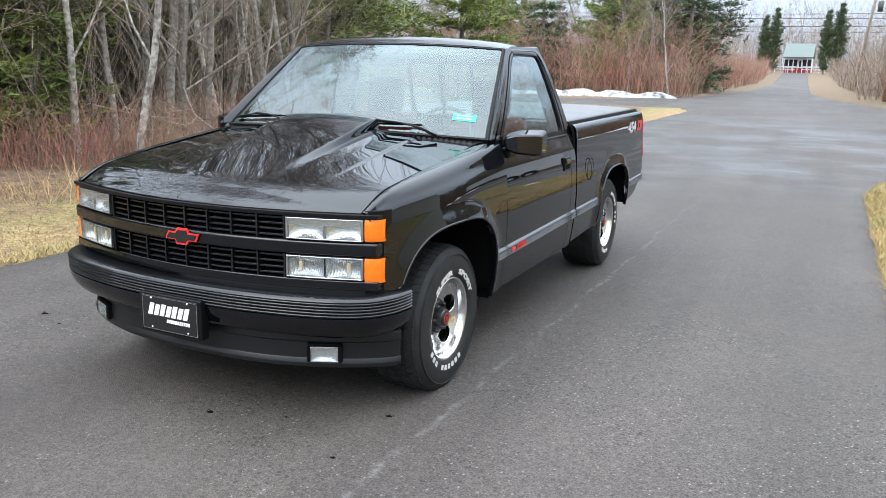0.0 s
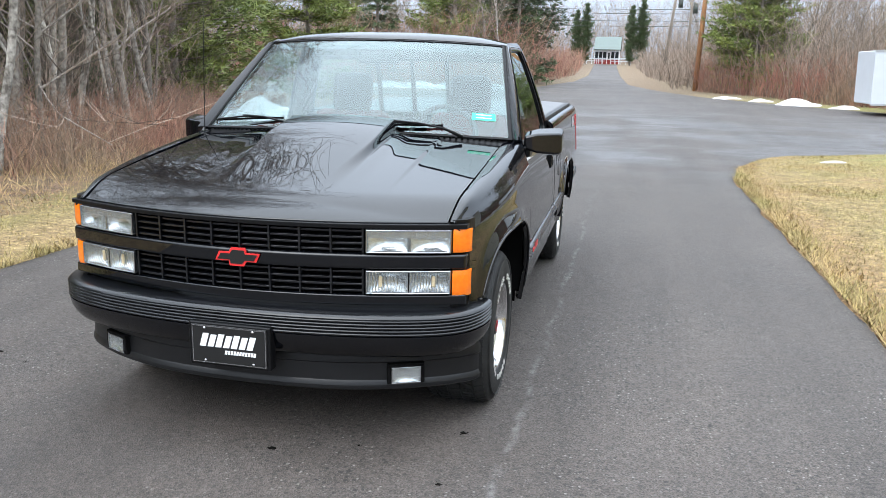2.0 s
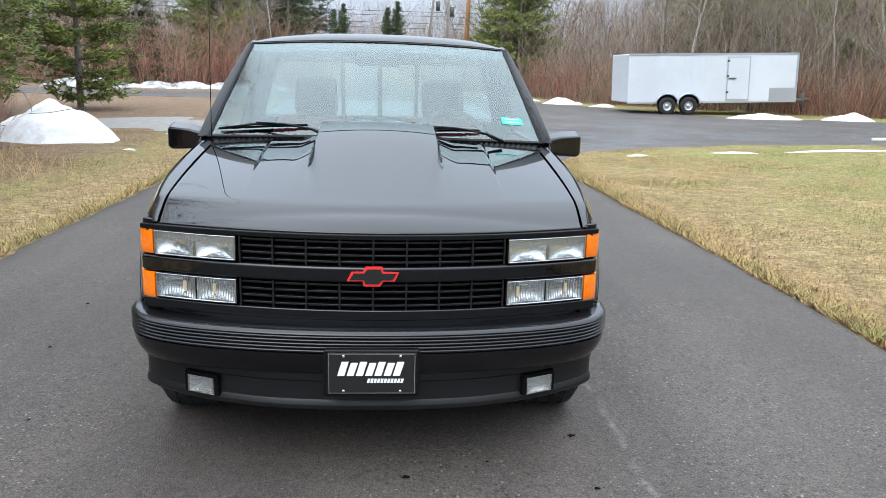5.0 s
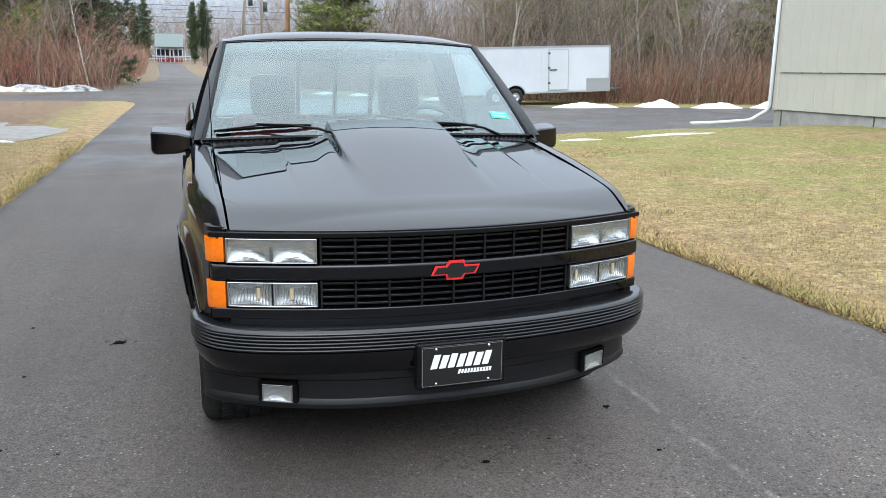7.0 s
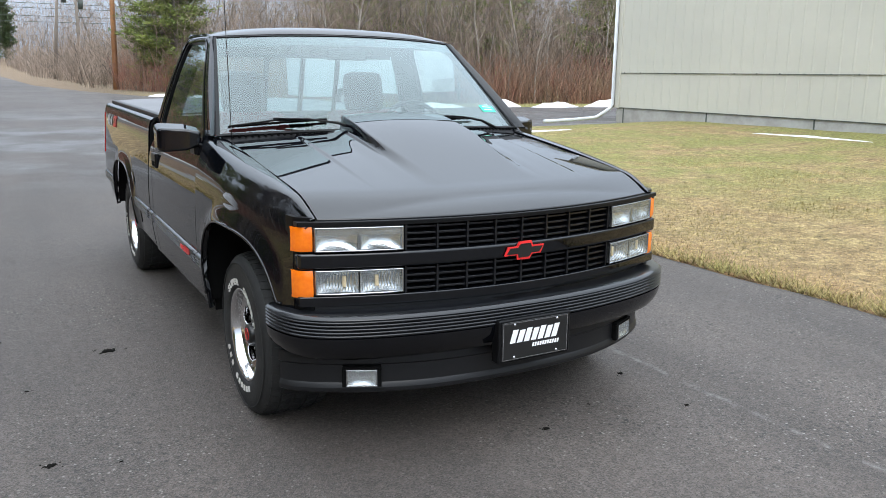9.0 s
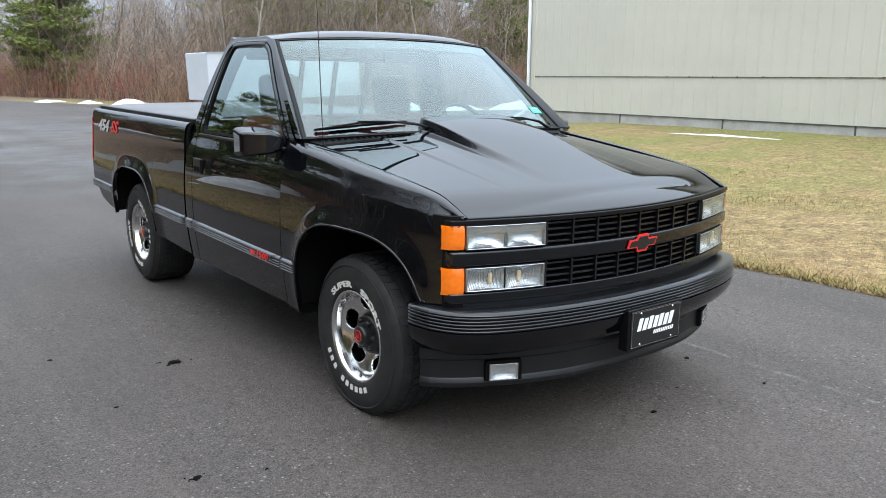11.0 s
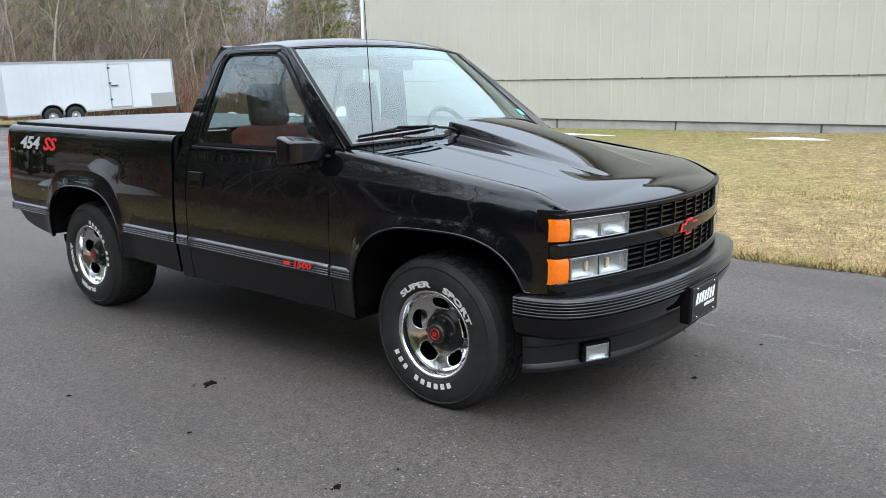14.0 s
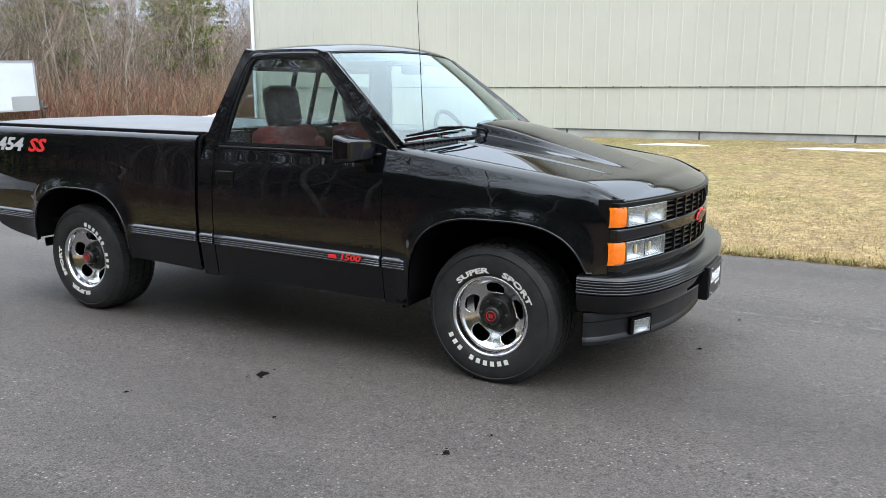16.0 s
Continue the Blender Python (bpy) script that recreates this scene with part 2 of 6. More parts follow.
def asphalt_material():
    m = material("asphalt", (0.05, 0.05, 0.05), 0.75)
    n, l, b = nodes_of(m)
    tc = n.new("ShaderNodeTexCoord")
    big = noise_node(n, l, tc, 0.35, 5, 0.6)
    mid = noise_node(n, l, tc, 3.0, 5, 0.6)
    fine = noise_node(n, l, tc, 140, 3, 0.7)
    stone = n.new("ShaderNodeTexVoronoi")
    stone.inputs["Scale"].default_value = 150
    l.new(tc.outputs["Object"], stone.inputs["Vector"])
    base = mix_node(n, l, range_node(n, l, big.outputs[0], 0.35, 0.65, 0, 1).outputs[0], (0.0465, 0.0385, 0.0338), (0.0675, 0.0565, 0.0497))
    base = mix_node(n, l, range_node(n, l, mid.outputs[0], 0.3, 0.75, 0, 0.5).outputs[0], base.outputs[0], (0.063, 0.050, 0.0412))
    grit = range_node(n, l, stone.outputs["Color"], 0.10, 0.95, 0.52, 1.58)
    base = mix_node(n, l, 1.0, base.outputs[0], grit.outputs[0], "MULTIPLY")
    # long faint wheel tracks and darker oily mottling
    long = n.new("ShaderNodeMapping")
    long.inputs["Scale"].default_value = (1.9, 0.16, 1.0)
    l.new(tc.outputs["Object"], long.inputs["Vector"])
    streak = n.new("ShaderNodeTexNoise")
    streak.inputs["Scale"].default_value, streak.inputs["Detail"].default_value = 1.0, 5
    l.new(long.outputs[0], streak.inputs["Vector"])
    base = mix_node(n, l, 1.0, base.outputs[0], range_node(n, l, streak.outputs[0], 0.32, 0.68, 0.80, 1.18).outputs[0], "MULTIPLY")
    blot = noise_node(n, l, tc, 22, 4, 0.7)
    base = mix_node(n, l, 1.0, base.outputs[0], range_node(n, l, blot.outputs[0], 0.3, 0.7, 0.82, 1.16).outputs[0], "MULTIPLY")
    # sparse pale chips and dark pits where stones have come out
    def specks(scale, reach, share, colour, amount, mask):
        v = n.new("ShaderNodeTexVoronoi")
        v.inputs["Scale"].default_value = scale
        l.new(tc.outputs["Object"], v.inputs["Vector"])
        near = range_node(n, l, v.outputs["Distance"], reach * 0.55, reach, amount, 0.0)
        pick = n.new("ShaderNodeSeparateColor")
        l.new(v.outputs["Color"], pick.inputs[0])
        some = range_node(n, l, pick.outputs[0], share, share + 0.05, 0.0, 1.0)
        m = math_node(n, l, "MULTIPLY", near.outputs[0], some.outputs[0])
        m = math_node(n, l, "MULTIPLY", m.outputs[0], mask.outputs[0])
        return mix_node(n, l, m.outputs[0], base.outputs[0], colour)
    patchy = range_node(n, l, noise_node(n, l, tc, 0.9, 3, 0.6).outputs[0], 0.40, 0.60, 0.25, 1.0)
    base = specks(30, 0.36, 0.45, (0.013, 0.012, 0.011), 0.85, patchy)
    base = specks(62, 0.42, 0.55, (0.016, 0.015, 0.014), 0.75, patchy)
    base = specks(41, 0.27, 0.70, (0.24, 0.225, 0.205), 0.85, patchy)
    base = specks(85, 0.38, 0.72, (0.15, 0.14, 0.125), 0.7, patchy)
    # pale scuffed joint between the two paving passes
    sep = n.new("ShaderNodeSeparateXYZ")
    l.new(tc.outputs["Object"], sep.inputs[0])
    wob = range_node(n, l, noise_node(n, l, tc, 1.6, 4).outputs[0], 0, 1, -0.10, 0.10)
    off = math_node(n, l, "SUBTRACT", math_node(n, l, "SUBTRACT", sep.outputs[0], 1.04).outputs[0], wob.outputs[0])
    dist = math_node(n, l, "ABSOLUTE", off.outputs[0])
    line = range_node(n, l, dist.outputs[0], 0.003, 0.026, 1, 0)
    patch = range_node(n, l, noise_node(n, l, tc, 9, 5, 0.8).outputs[0], 0.46, 0.66, 0, 0.42)
    lm = math_node(n, l, "MULTIPLY", line.outputs[0], patch.outputs[0])
    stop = range_node(n, l, sep.outputs[1], 5.5, 6.5, 1, 0)
    lm = math_node(n, l, "MULTIPLY", lm.outputs[0], stop.outputs[0])
    base = mix_node(n, l, lm.outputs[0], base.outputs[0], (0.26, 0.255, 0.245))
    # damp stretch of the yard behind
    damp_a = range_node(n, l, sep.outputs[1], 5.5, 9.5, 0, 1)
    damp_b = range_node(n, l, sep.outputs[1], 18, 28, 1, 0.25)
    damp_n = range_node(n, l, noise_node(n, l, tc, 0.28, 5, 0.6).outputs[0], 0.42, 0.58, 0, 1)
    damp = math_node(n, l, "MULTIPLY", math_node(n, l, "MULTIPLY", damp_a.outputs[0], damp_b.outputs[0]).outputs[0], damp_n.outputs[0])
    base = mix_node(n, l, damp.outputs[0], base.outputs[0], mix_node(n, l, 1.0, base.outputs[0], (0.75, 0.76, 0.8), "MULTIPLY").outputs[0])
    l.new(base.outputs[0], b.inputs["Base Color"])
    r0 = range_node(n, l, fine.outputs[0], 0.3, 0.7, 0.66, 0.85)
    rr = mix_node(n, l, damp.outputs[0], r0.outputs[0], (0.38, 0.38, 0.38))
    l.new(rr.outputs[0], b.inputs["Roughness"])
    bp = n.new("ShaderNodeBump")
    bp.inputs["Strength"].default_value, bp.inputs["Distance"].default_value = 0.55, 0.006
    hs = math_node(n, l, "ADD", fine.outputs[0], stone.outputs["Distance"])
    l.new(hs.outputs[0], bp.inputs["Height"])
    l.new(bp.outputs[0], b.inputs["Normal"])
    return m


def lawn_material():
    m = material("winter_lawn", (0.3, 0.25, 0.1), 0.95)
    n, l, b = nodes_of(m)
    tc = n.new("ShaderNodeTexCoord")
    big = noise_node(n, l, tc, 0.45, 5, 0.6)
    mid = noise_node(n, l, tc, 4, 6, 0.7)
    fine = noise_node(n, l, tc, 60, 4, 0.7)
    straw = mix_node(n, l, range_node(n, l, mid.outputs[0], 0.38, 0.62, 0, 1).outputs[0], (0.325, 0.232, 0.108), (0.180, 0.115, 0.052))
    sep = n.new("ShaderNodeSeparateXYZ")
    l.new(tc.outputs["Object"], sep.inputs[0])
    gx = math_node(n, l, "MAXIMUM", range_node(n, l, sep.outputs[0], 3.0, 6.5, 0.0, 1.0).outputs[0], range_node(n, l, sep.outputs[0], -3.6, -4.2, 0.0, 0.75).outputs[0])
    gn = noise_node(n, l, tc, 1.5, 6, 0.7)
    gfac = math_node(n, l, "MULTIPLY", gx.outputs[0], range_node(n, l, math_node(n, l, "ADD", big.outputs[0], gn.outputs[0]).outputs[0], 0.78, 1.08, 0.0, 0.9).outputs[0])
    gfac = math_node(n, l, "MULTIPLY", gfac.outputs[0], range_node(n, l, sep.outputs[1], -2.5, 4.0, 0.25, 1.0).outputs[0])
    col = mix_node(n, l, gfac.outputs[0], straw.outputs[0], (0.180, 0.178, 0.046))
    rim = math_node(n, l, "MULTIPLY", range_node(n, l, sep.outputs[0], 2.8, 3.6, 0.75, 0.0).outputs[0], range_node(n, l, sep.outputs[0], 0, 0.1, 0, 1).outputs[0])
    col = mix_node(n, l, rim.outputs[0], col.outputs[0], (0.27, 0.150, 0.065))
    wood = math_node(n, l, "MULTIPLY", range_node(n, l, math_node(n, l, "ADD", sep.outputs[0], range_node(n, l, gn.outputs[0], 0.3, 0.7, -0.8, 0.8).outputs[0]).outputs[0], -5.2, -4.2, 1, 0).outputs[0], 0.9)
    col = mix_node(n, l, wood.outputs[0], col.outputs[0], mix_node(n, l, range_node(n, l, mid.outputs[0], 0.4, 0.6, 0, 1).outputs[0], (0.20, 0.115, 0.07), (0.11, 0.07, 0.045)).outputs[0])
    far = range_node(n, l, sep.outputs[1], 30, 42, 0, 0.88)
    col = mix_node(n, l, far.outputs[0], col.outputs[0], (0.140, 0.100, 0.062))
    clump = noise_node(n, l, tc, 17, 5, 0.75)
    col = mix_node(n, l, 1.0, col.outputs[0], range_node(n, l, clump.outputs[0], 0.34, 0.66, 0.42, 1.55).outputs[0], "MULTIPLY")
    grit = range_node(n, l, fine.outputs[0], 0.3, 0.7, 0.5, 1.5)
    col = mix_node(n, l, 1.0, col.outputs[0], grit.outputs[0], "MULTIPLY")
    l.new(col.outputs[0], b.inputs["Base Color"])
    bp = n.new("ShaderNodeBump")
    bp.inputs["Strength"].default_value, bp.inputs["Distance"].default_value = 0.8, 0.03
    l.new(math_node(n, l, "ADD", fine.outputs[0], mid.outputs[0]).outputs[0], bp.inputs["Height"])
    l.new(bp.outputs[0], b.inputs["Normal"])
    return m


M["asphalt"] = asphalt_material()
M["lawn"] = lawn_material()

# ---- mesh helpers ----


def mesh_object(name, verts, faces, mat, parent=None, label="", smooth=True):
    me = bpy.data.meshes.new(name)
    me.from_pydata([tuple(v) for v in verts], [], faces)
    me.materials.append(mat)
    if smooth:
        me.polygons.foreach_set("use_smooth", [True] * len(me.polygons))
    me.update()
    ob = new(name, me)
    if parent:
        ob.parent = parent
    if label:
        tagged(ob, label)
    return ob


def grid(name, rows, mat, parent=None, label="", flip=False, close=False, thick=0.0, smooth=True):
    w = len(rows[0])
    verts = [p for r in rows for p in r]
    faces = []
    for i in range(len(rows) - 1 + (1 if close else 0)):
        for j in range(w - 1):
            a, b = i * w + j, i * w + j + 1
            c, d = ((i + 1) % len(rows)) * w + j + 1, ((i + 1) % len(rows)) * w + j
            faces.append((a, d, c, b) if flip else (a, b, c, d))
    ob = mesh_object(name, verts, faces, mat, parent, label, smooth)
    if thick:
        s = ob.modifiers.new("solid", "SOLIDIFY")
        s.thickness, s.offset = thick, -1
        e = ob.modifiers.new("edges", "EDGE_SPLIT")
        e.split_angle = radians(48)
    return ob


def bm_object(name, bm, mat, parent=None, label="", smooth=False, bevel=0.0, segs=2):
    me = bpy.data.meshes.new(name)
    bmesh.ops.recalc_face_normals(bm, faces=bm.faces)
    bm.to_mesh(me)
    bm.free()
    me.materials.append(mat)
    if smooth or bevel:
        me.polygons.foreach_set("use_smooth", [True] * len(me.polygons))
    ob = new(name, me)
    if parent:
        ob.parent = parent
    if bevel:
        b = ob.modifiers.new("bevel", "BEVEL")
        b.width, b.segments, b.limit_method, b.harden_normals = bevel, segs, "ANGLE", True
    if label:
        tagged(ob, label)
    return ob


def box(name, lo, hi, mat, parent=None, label="", bevel=0.0, m=None):
    bm = bmesh.new()
    bmesh.ops.create_cube(bm, size=1)
    c = [(a + b) / 2 for a, b in zip(lo, hi)]
    s = [b - a for a, b in zip(lo, hi)]
    bmesh.ops.transform(bm, matrix=(m or Matrix()) @ Matrix.Translation(c) @ Matrix.Diagonal((*s, 1)), verts=bm.verts)
    return bm_object(name, bm, mat, parent, label, bevel=bevel)


def tube_data(points, radii, sides, verts, faces, cap=False):
    base = len(verts)
    for i, p in enumerate(points):
        p = Vector(p)
        d = Vector(points[min(i + 1, len(points) - 1)]) - Vector(points[max(i - 1, 0)])
        if d.length < 1e-9:
            d = Vector((0, 0, 1))
        d.normalize()
        u = d.cross(Vector((0.31, 0.87, 0.39)))
        u.normalize()
        v = d.cross(u)
        for k in range(sides):
            a = 2 * math.pi * k / sides
            verts.append(p + radii[i] * (math.cos(a) * u + math.sin(a) * v))
    for i in range(len(points) - 1):
        for k in range(sides):
            a, b = base + i * sides + k, base + i * sides + (k + 1) % sides
            faces.append((a, b, b + sides, a + sides))
    if cap:
        faces.append(tuple(base + k for k in range(sides))[::-1])
        faces.append(tuple(base + (len(points) - 1) * sides + k for k in range(sides)))


def tube(name, points, radius, mat, parent=None, label="", sides=8):
    v, f = [], []
    r = radius if isinstance(radius, (list, tuple)) else [radius] * len(points)
    tube_data(points, r, sides, v, f, True)
    return mesh_object(name, v, f, mat, parent, label)


def lathe(name, prof, centre, mat, parent=None, label="", steps=64, side=1):
    """Turned about the x axis through centre; prof: (x outward, radius)."""
    rows = []
    for i in range(steps):
        a = 2 * math.pi * i / steps
        rows.append([(centre[0] + side * x, centre[1] + r * math.cos(a), centre[2] + r * math.sin(a)) for x, r in prof])
    return grid(name, rows, mat, parent, label, flip=side > 0, close=True)


def empty(name, label, category, at=(0, 0, 0), group="", kind=""):
    e = new(name)
    e.location = at
    return tagged(e, label, category, group, kind)


def lerp(a, b, t):
    return a + (b - a) * t


def smooth01(t):
    t = max(0.0, min(1.0, t))
    return t * t * (3 - 2 * t)


def table(x, pts):
    """Piecewise linear value of a short table."""
    if x <= pts[0][0]:
        return pts[0][1]
    for (a, b), (c, d) in zip(pts, pts[1:]):
        if x <= c:
            return lerp(b, d, (x - a) / (c - a))
    return pts[-1][1]


def spline(pts, n):
    """Catmull-Rom curve through pts, n points."""
    P = [Vector(p) for p in pts]
    P = [2 * P[0] - P[1]] + P + [2 * P[-1] - P[-2]]
    out = []
    for i in range(n):
        u = i / (n - 1) * (len(P) - 3)
        k = min(int(u), len(P) - 4)
        t = u - k
        a, b, c, d = P[k:k + 4]
        out.append(0.5 * ((2 * b) + (c - a) * t + (2 * a - 5 * b + 4 * c - d) * t * t + (3 * b - a - 3 * c + d) * t ** 3))
    return out


def text_mesh(string, size=1.0, shear=0.0, bold=0.0):
    """Flat letters as vertices (x, y) and faces, from the built-in font."""
    cu = bpy.data.curves.new("letters", "FONT")
    cu.body, cu.size, cu.shear, cu.resolution_u = string, size, shear, 2
    cu.align_x, cu.offset = "CENTER", bold * size
    ob = bpy.data.objects.new("letters", cu)
    scene.collection.objects.link(ob)
    me = bpy.data.meshes.new_from_object(ob.evaluated_get(bpy.context.evaluated_depsgraph_get()))
    v = [(p.co.x, p.co.y) for p in me.vertices]
    f = [tuple(p.vertices) for p in me.polygons]
    bpy.data.objects.remove(ob)
    bpy.data.curves.remove(cu)
    bpy.data.meshes.remove(me)
    return v, f


# ---- ground, drive and yard ----


def ground_z(x, y):
    z = 0.38 * max(0.0, min(1.0, (x - 3.0) / 10.5)) ** 1.2 * (1 - smooth01((y - 9.5) / 6))
    z += table(y, [(28, 0.0), (40, 0.22), (60, 0.42), (95, 0.66), (125, 1.45), (150, 2.3), (600, 8.0)])
    z -= table(y, [(-9, 0.0), (-2.4, 0.0), (-1.5, 0.004), (1.5, 0.024), (7, 0.07), (14, 0.07), (26, 0.0)])
    z += 0.06 * smooth01((-x - 3.2) / 3) * (1 - smooth01((y - 12) / 5))
    return z


def road_left(y):
    return table(y, [(-60, -2.85), (9, -2.95), (30, -3.0), (31.6, -3.5), (32.4, -40), (36.0, -40), (36.8, -8.5), (40, -6.6), (46, -4.6), (62, -3.4), (92, -4.0), (150, -6.2)])


def road_right(y):
    return table(y, [(-60, 2.8), (7.5, 2.95), (9.2, 3.2), (10.6, 3.75), (11.3, 4.4), (11.8, 5.6), (13, 8.6), (14.2, 14.0), (14.6, 60), (23.5, 60), (24.6, 22), (26.5, 13.5), (30.5, 10.6), (34, 7.6), (37, 5.6), (39, 4.5), (43, 3.3), (48, 2.2), (56, 0.95), (97, -0.45), (150, -2.2)])


ys = [-60, -40, -25] + [-18 + 0.5 * i for i in range(70)] + [17.5 + i for i in range(20)] + [38 + 2 * i for i in range(30)] + [100 + 4 * i for i in range(15)] + [180, 260, 600, 1500]
xs = [-1500, -400, -150, -80, -50, -35] + [-26 + i for i in range(18)] + [-8 + 0.4 * i for i in range(58)] + [16 + i for i in range(14)] + [32, 38, 50, 80, 150, 400, 1500]
rows = []
for y in ys:
    row = []
    for x in xs:
        d = min(min(x - road_left(q), road_right(q) - x) for q in (y - 0.5, y, y + 0.5)) if y < 149 else -9.0
        lift = lerp(0.008, -0.06, smooth01((d + 0.35) / 0.6))
        row.append((x, y, ground_z(x, y) + lift + 0.02 * noise.noise((x * 0.7, y * 0.7, 0)) * smooth01((-d - 0.2) / 0.8)))
    rows.append(row)
ground = tagged(grid("ground", rows, M["lawn"]), "straw-coloured winter lawn and leaf-strewn woodland ground", "ground", kind="structure")

rows = []
yy = [-60, -40, -25] + [-18 + 0.2 * i for i in range(215)] + [25 + 0.5 * i for i in range(40)] + [45.5 + 2 * i for i in range(52)]
for y in yy:
    a = road_left(y) + 0.05 * noise.noise((1.3, y * 1.7, 0)) + 0.03 * noise.noise((4, y * 6, 0))
    b = road_right(y) + (0.05 * noise.noise((7.3, y * 1.7, 0)) + 0.03 * noise.noise((9, y * 6, 0)))
    row = [(a - 0.03, y, ground_z(a, y) - 0.05)]
    for j in range(41):
        t = j / 40
        x = lerp(a, b, t)
        row.append((x, y, ground_z(x, y) + 0.012 - 0.012 * (0 if 0 < j < 40 else 1)))
    row.append((b + 0.03, y, ground_z(b, y) - 0.05))
    rows.append(row)
for r in rows:
    for i, p in enumerate(r):
        if -2.8 < p[0] < 2.8 and p[1] < 9:
            r[i] = (p[0], p[1], ground_z(0, p[1]))
drive = tagged(grid("driveway", rows, M["asphalt"], flip=False), "dark worn asphalt drive with pale scuffed joint and damp patches", "driveway", kind="structure")

# ---- pickup truck: stands along y, nose towards -y ----
truck = empty("pickup_truck", "glossy black regular-cab pickup with cowl hood and polished wheels", "pickup truck")
truck.matrix_basis = pose(0, 0.0085, 0.0062, 0.20)
HUB = {-1.518: 0.330, 1.444: 0.314}
WHEELS = tuple(HUB)
# wheel arches: centre along y, half length, rise above 0.33
FRONT_ARCH, REAR_ARCH = (-1.55, 0.470, 0.485), (1.39, 0.455, 0.458)


def front_y(x):
    return -2.295 + 0.24 * x * x


def hood_edge(y):
    """Height of the hood's long edge."""
    return 0.955 + 0.168 * max(0.0, (y + 2.15) / 1.1) ** 0.75


def nose_drop(z, d):
    """Rolls the panel down towards the front edge, d behind it."""
    return z - (z - 0.926) * max(0.0, 1 - max(0.0, d) / 0.21) ** 2.4


def arch_z(y, arch, grow=0.0):
    yc, half, rise = arch
    d = abs(y - yc) / (half + grow)
    if d >= 1:
        return None
    return 0.33 + (rise + grow) * (1 - d ** 3) ** (1 / 3)


def flare(y, z, arch):
    yc, half, rise = arch
    r = ((abs(y - yc) / half) ** 3 + (max(0.0, z - 0.33) / rise) ** 3) ** (1 / 3)
    d = (r - 1) * 0.46
    return 0.020 * (1 - smooth01(d / 0.07)) if d < 0.07 else 0.0


def plan(y):
    """How far the body side is drawn in towards the ends."""
    if y < -1.35:
        return 0.085 * ((-1.35 - y) / 0.70) ** 2.2
    if y > 1.9:
        return 0.004 * ((y - 1.9) / 0.52) ** 2
    return 0.0


def side_curve(y, kind):
    low = [(0.905, 0.24), (0.922, 0.34), (0.938, 0.45), (0.949, 0.56), (0.953, 0.68), (0.950, 0.80), (0.942, 0.90)]
    if kind == "fender":
        t = nose_drop(hood_edge(y), y + 2.145)
        s = (t - 0.90) / 0.2
        low = low[:-1]
        top = [(0.946, t - 0.18 * s - 0.03), (0.934, t - 0.105 * s - 0.015), (0.912, t - 0.06 * s - 0.010), (0.892, t - 0.022), (0.862, t - 0.004), (0.828, t), (0.806, t - 0.001)]
    elif kind == "cab":
        top = [(0.932, 0.962), (0.924, 1.000), (0.912, 1.040), (0.903, 1.070), (0.897, 1.092)]
    else:
        e = 0.006 * (y - 0.35)
        top = [(0.936, 0.99 + e), (0.931, 1.06 + e), (0.922, 1.115 + e), (0.905, 1.142 + e), (0.880, 1.150 + e), (0.858, 1.146 + e)]
    if kind == "fender":
        keep = [1.0] * (len(low) + 2) + [0.9, 0.75, 0.5, 0.3, 0.15]
        return [(x - plan(y) * k, z) for (x, z), k in zip(low + top, keep)]
    return [(x - plan(y), z) for x, z in low + top]


def side_panel(name, y0, y1, kind, bottom, arch=None, mat=None, label=""):
    cols = [lerp(y0, y1, i / 24) for i in range(25)]
    if arch is not None:
        yc, half = arch[:2]
        cols = [c for c in cols if abs(c - yc) > half + 0.012]
        cols += [yc - half * math.cos(math.pi * i / 56) for i in range(57)]
        cols += [yc - half - 0.003, yc + half + 0.003]
        cols = [c for c in cols if y0 - 1e-6 <= c <= y1 + 1e-6]
        cols.sort()
    for s in (-1, 1):
        rows = []
        for y in cols:
            curve = spline([(x, 0, z) for x, z in side_curve(y, kind)], 90)
            zb = bottom(y) if callable(bottom) else bottom
            if arch is not None:
                a = arch_z(y, arch)
                if a is not None:
                    zb = max(zb, a)
            k = 0
            while k < len(curve) - 2 and curve[k + 1].z < zb:
                k += 1
            t = (zb - curve[k].z) / max(1e-6, curve[k + 1].z - curve[k].z)
            u0 = max(0.0, k + min(1.0, max(0.0, t)))
            row = []
            for i in range(27):
                u = lerp(u0, 89, i / 26)
                k = min(int(u), 88)
                p = curve[k].lerp(curve[k + 1], u - k)
                x = p.x
                if arch is not None:
                    x += flare(y, p.z, arch)
                row.append((s * x, y, p.z))
            rows.append(row)
        grid(name, rows, mat or M["paint"], truck, label, flip=s > 0, thick=0.022)


side_panel("front_fender", -2.078, -0.930, "fender", lambda y: 0.585 if y < -1.93 else 0.335, FRONT_ARCH)
side_panel("fender_nose", -2.134, -2.0785, "fender", 0.905)
side_panel("door_panel", -0.9255, 0.221, "cab", 0.345)
side_panel("cab_corner", 0.228, 0.336, "cab", 0.34)
side_panel("bed_side", 0.360, 2.415, "bed", lambda y: table(y, [(0.3, 0.355), (0.74, 0.372), (1.8, 0.40), (2.12, 0.444), (2.26, 0.487), (2.37, 0.60), (2.42, 0.64)]), REAR_ARCH)


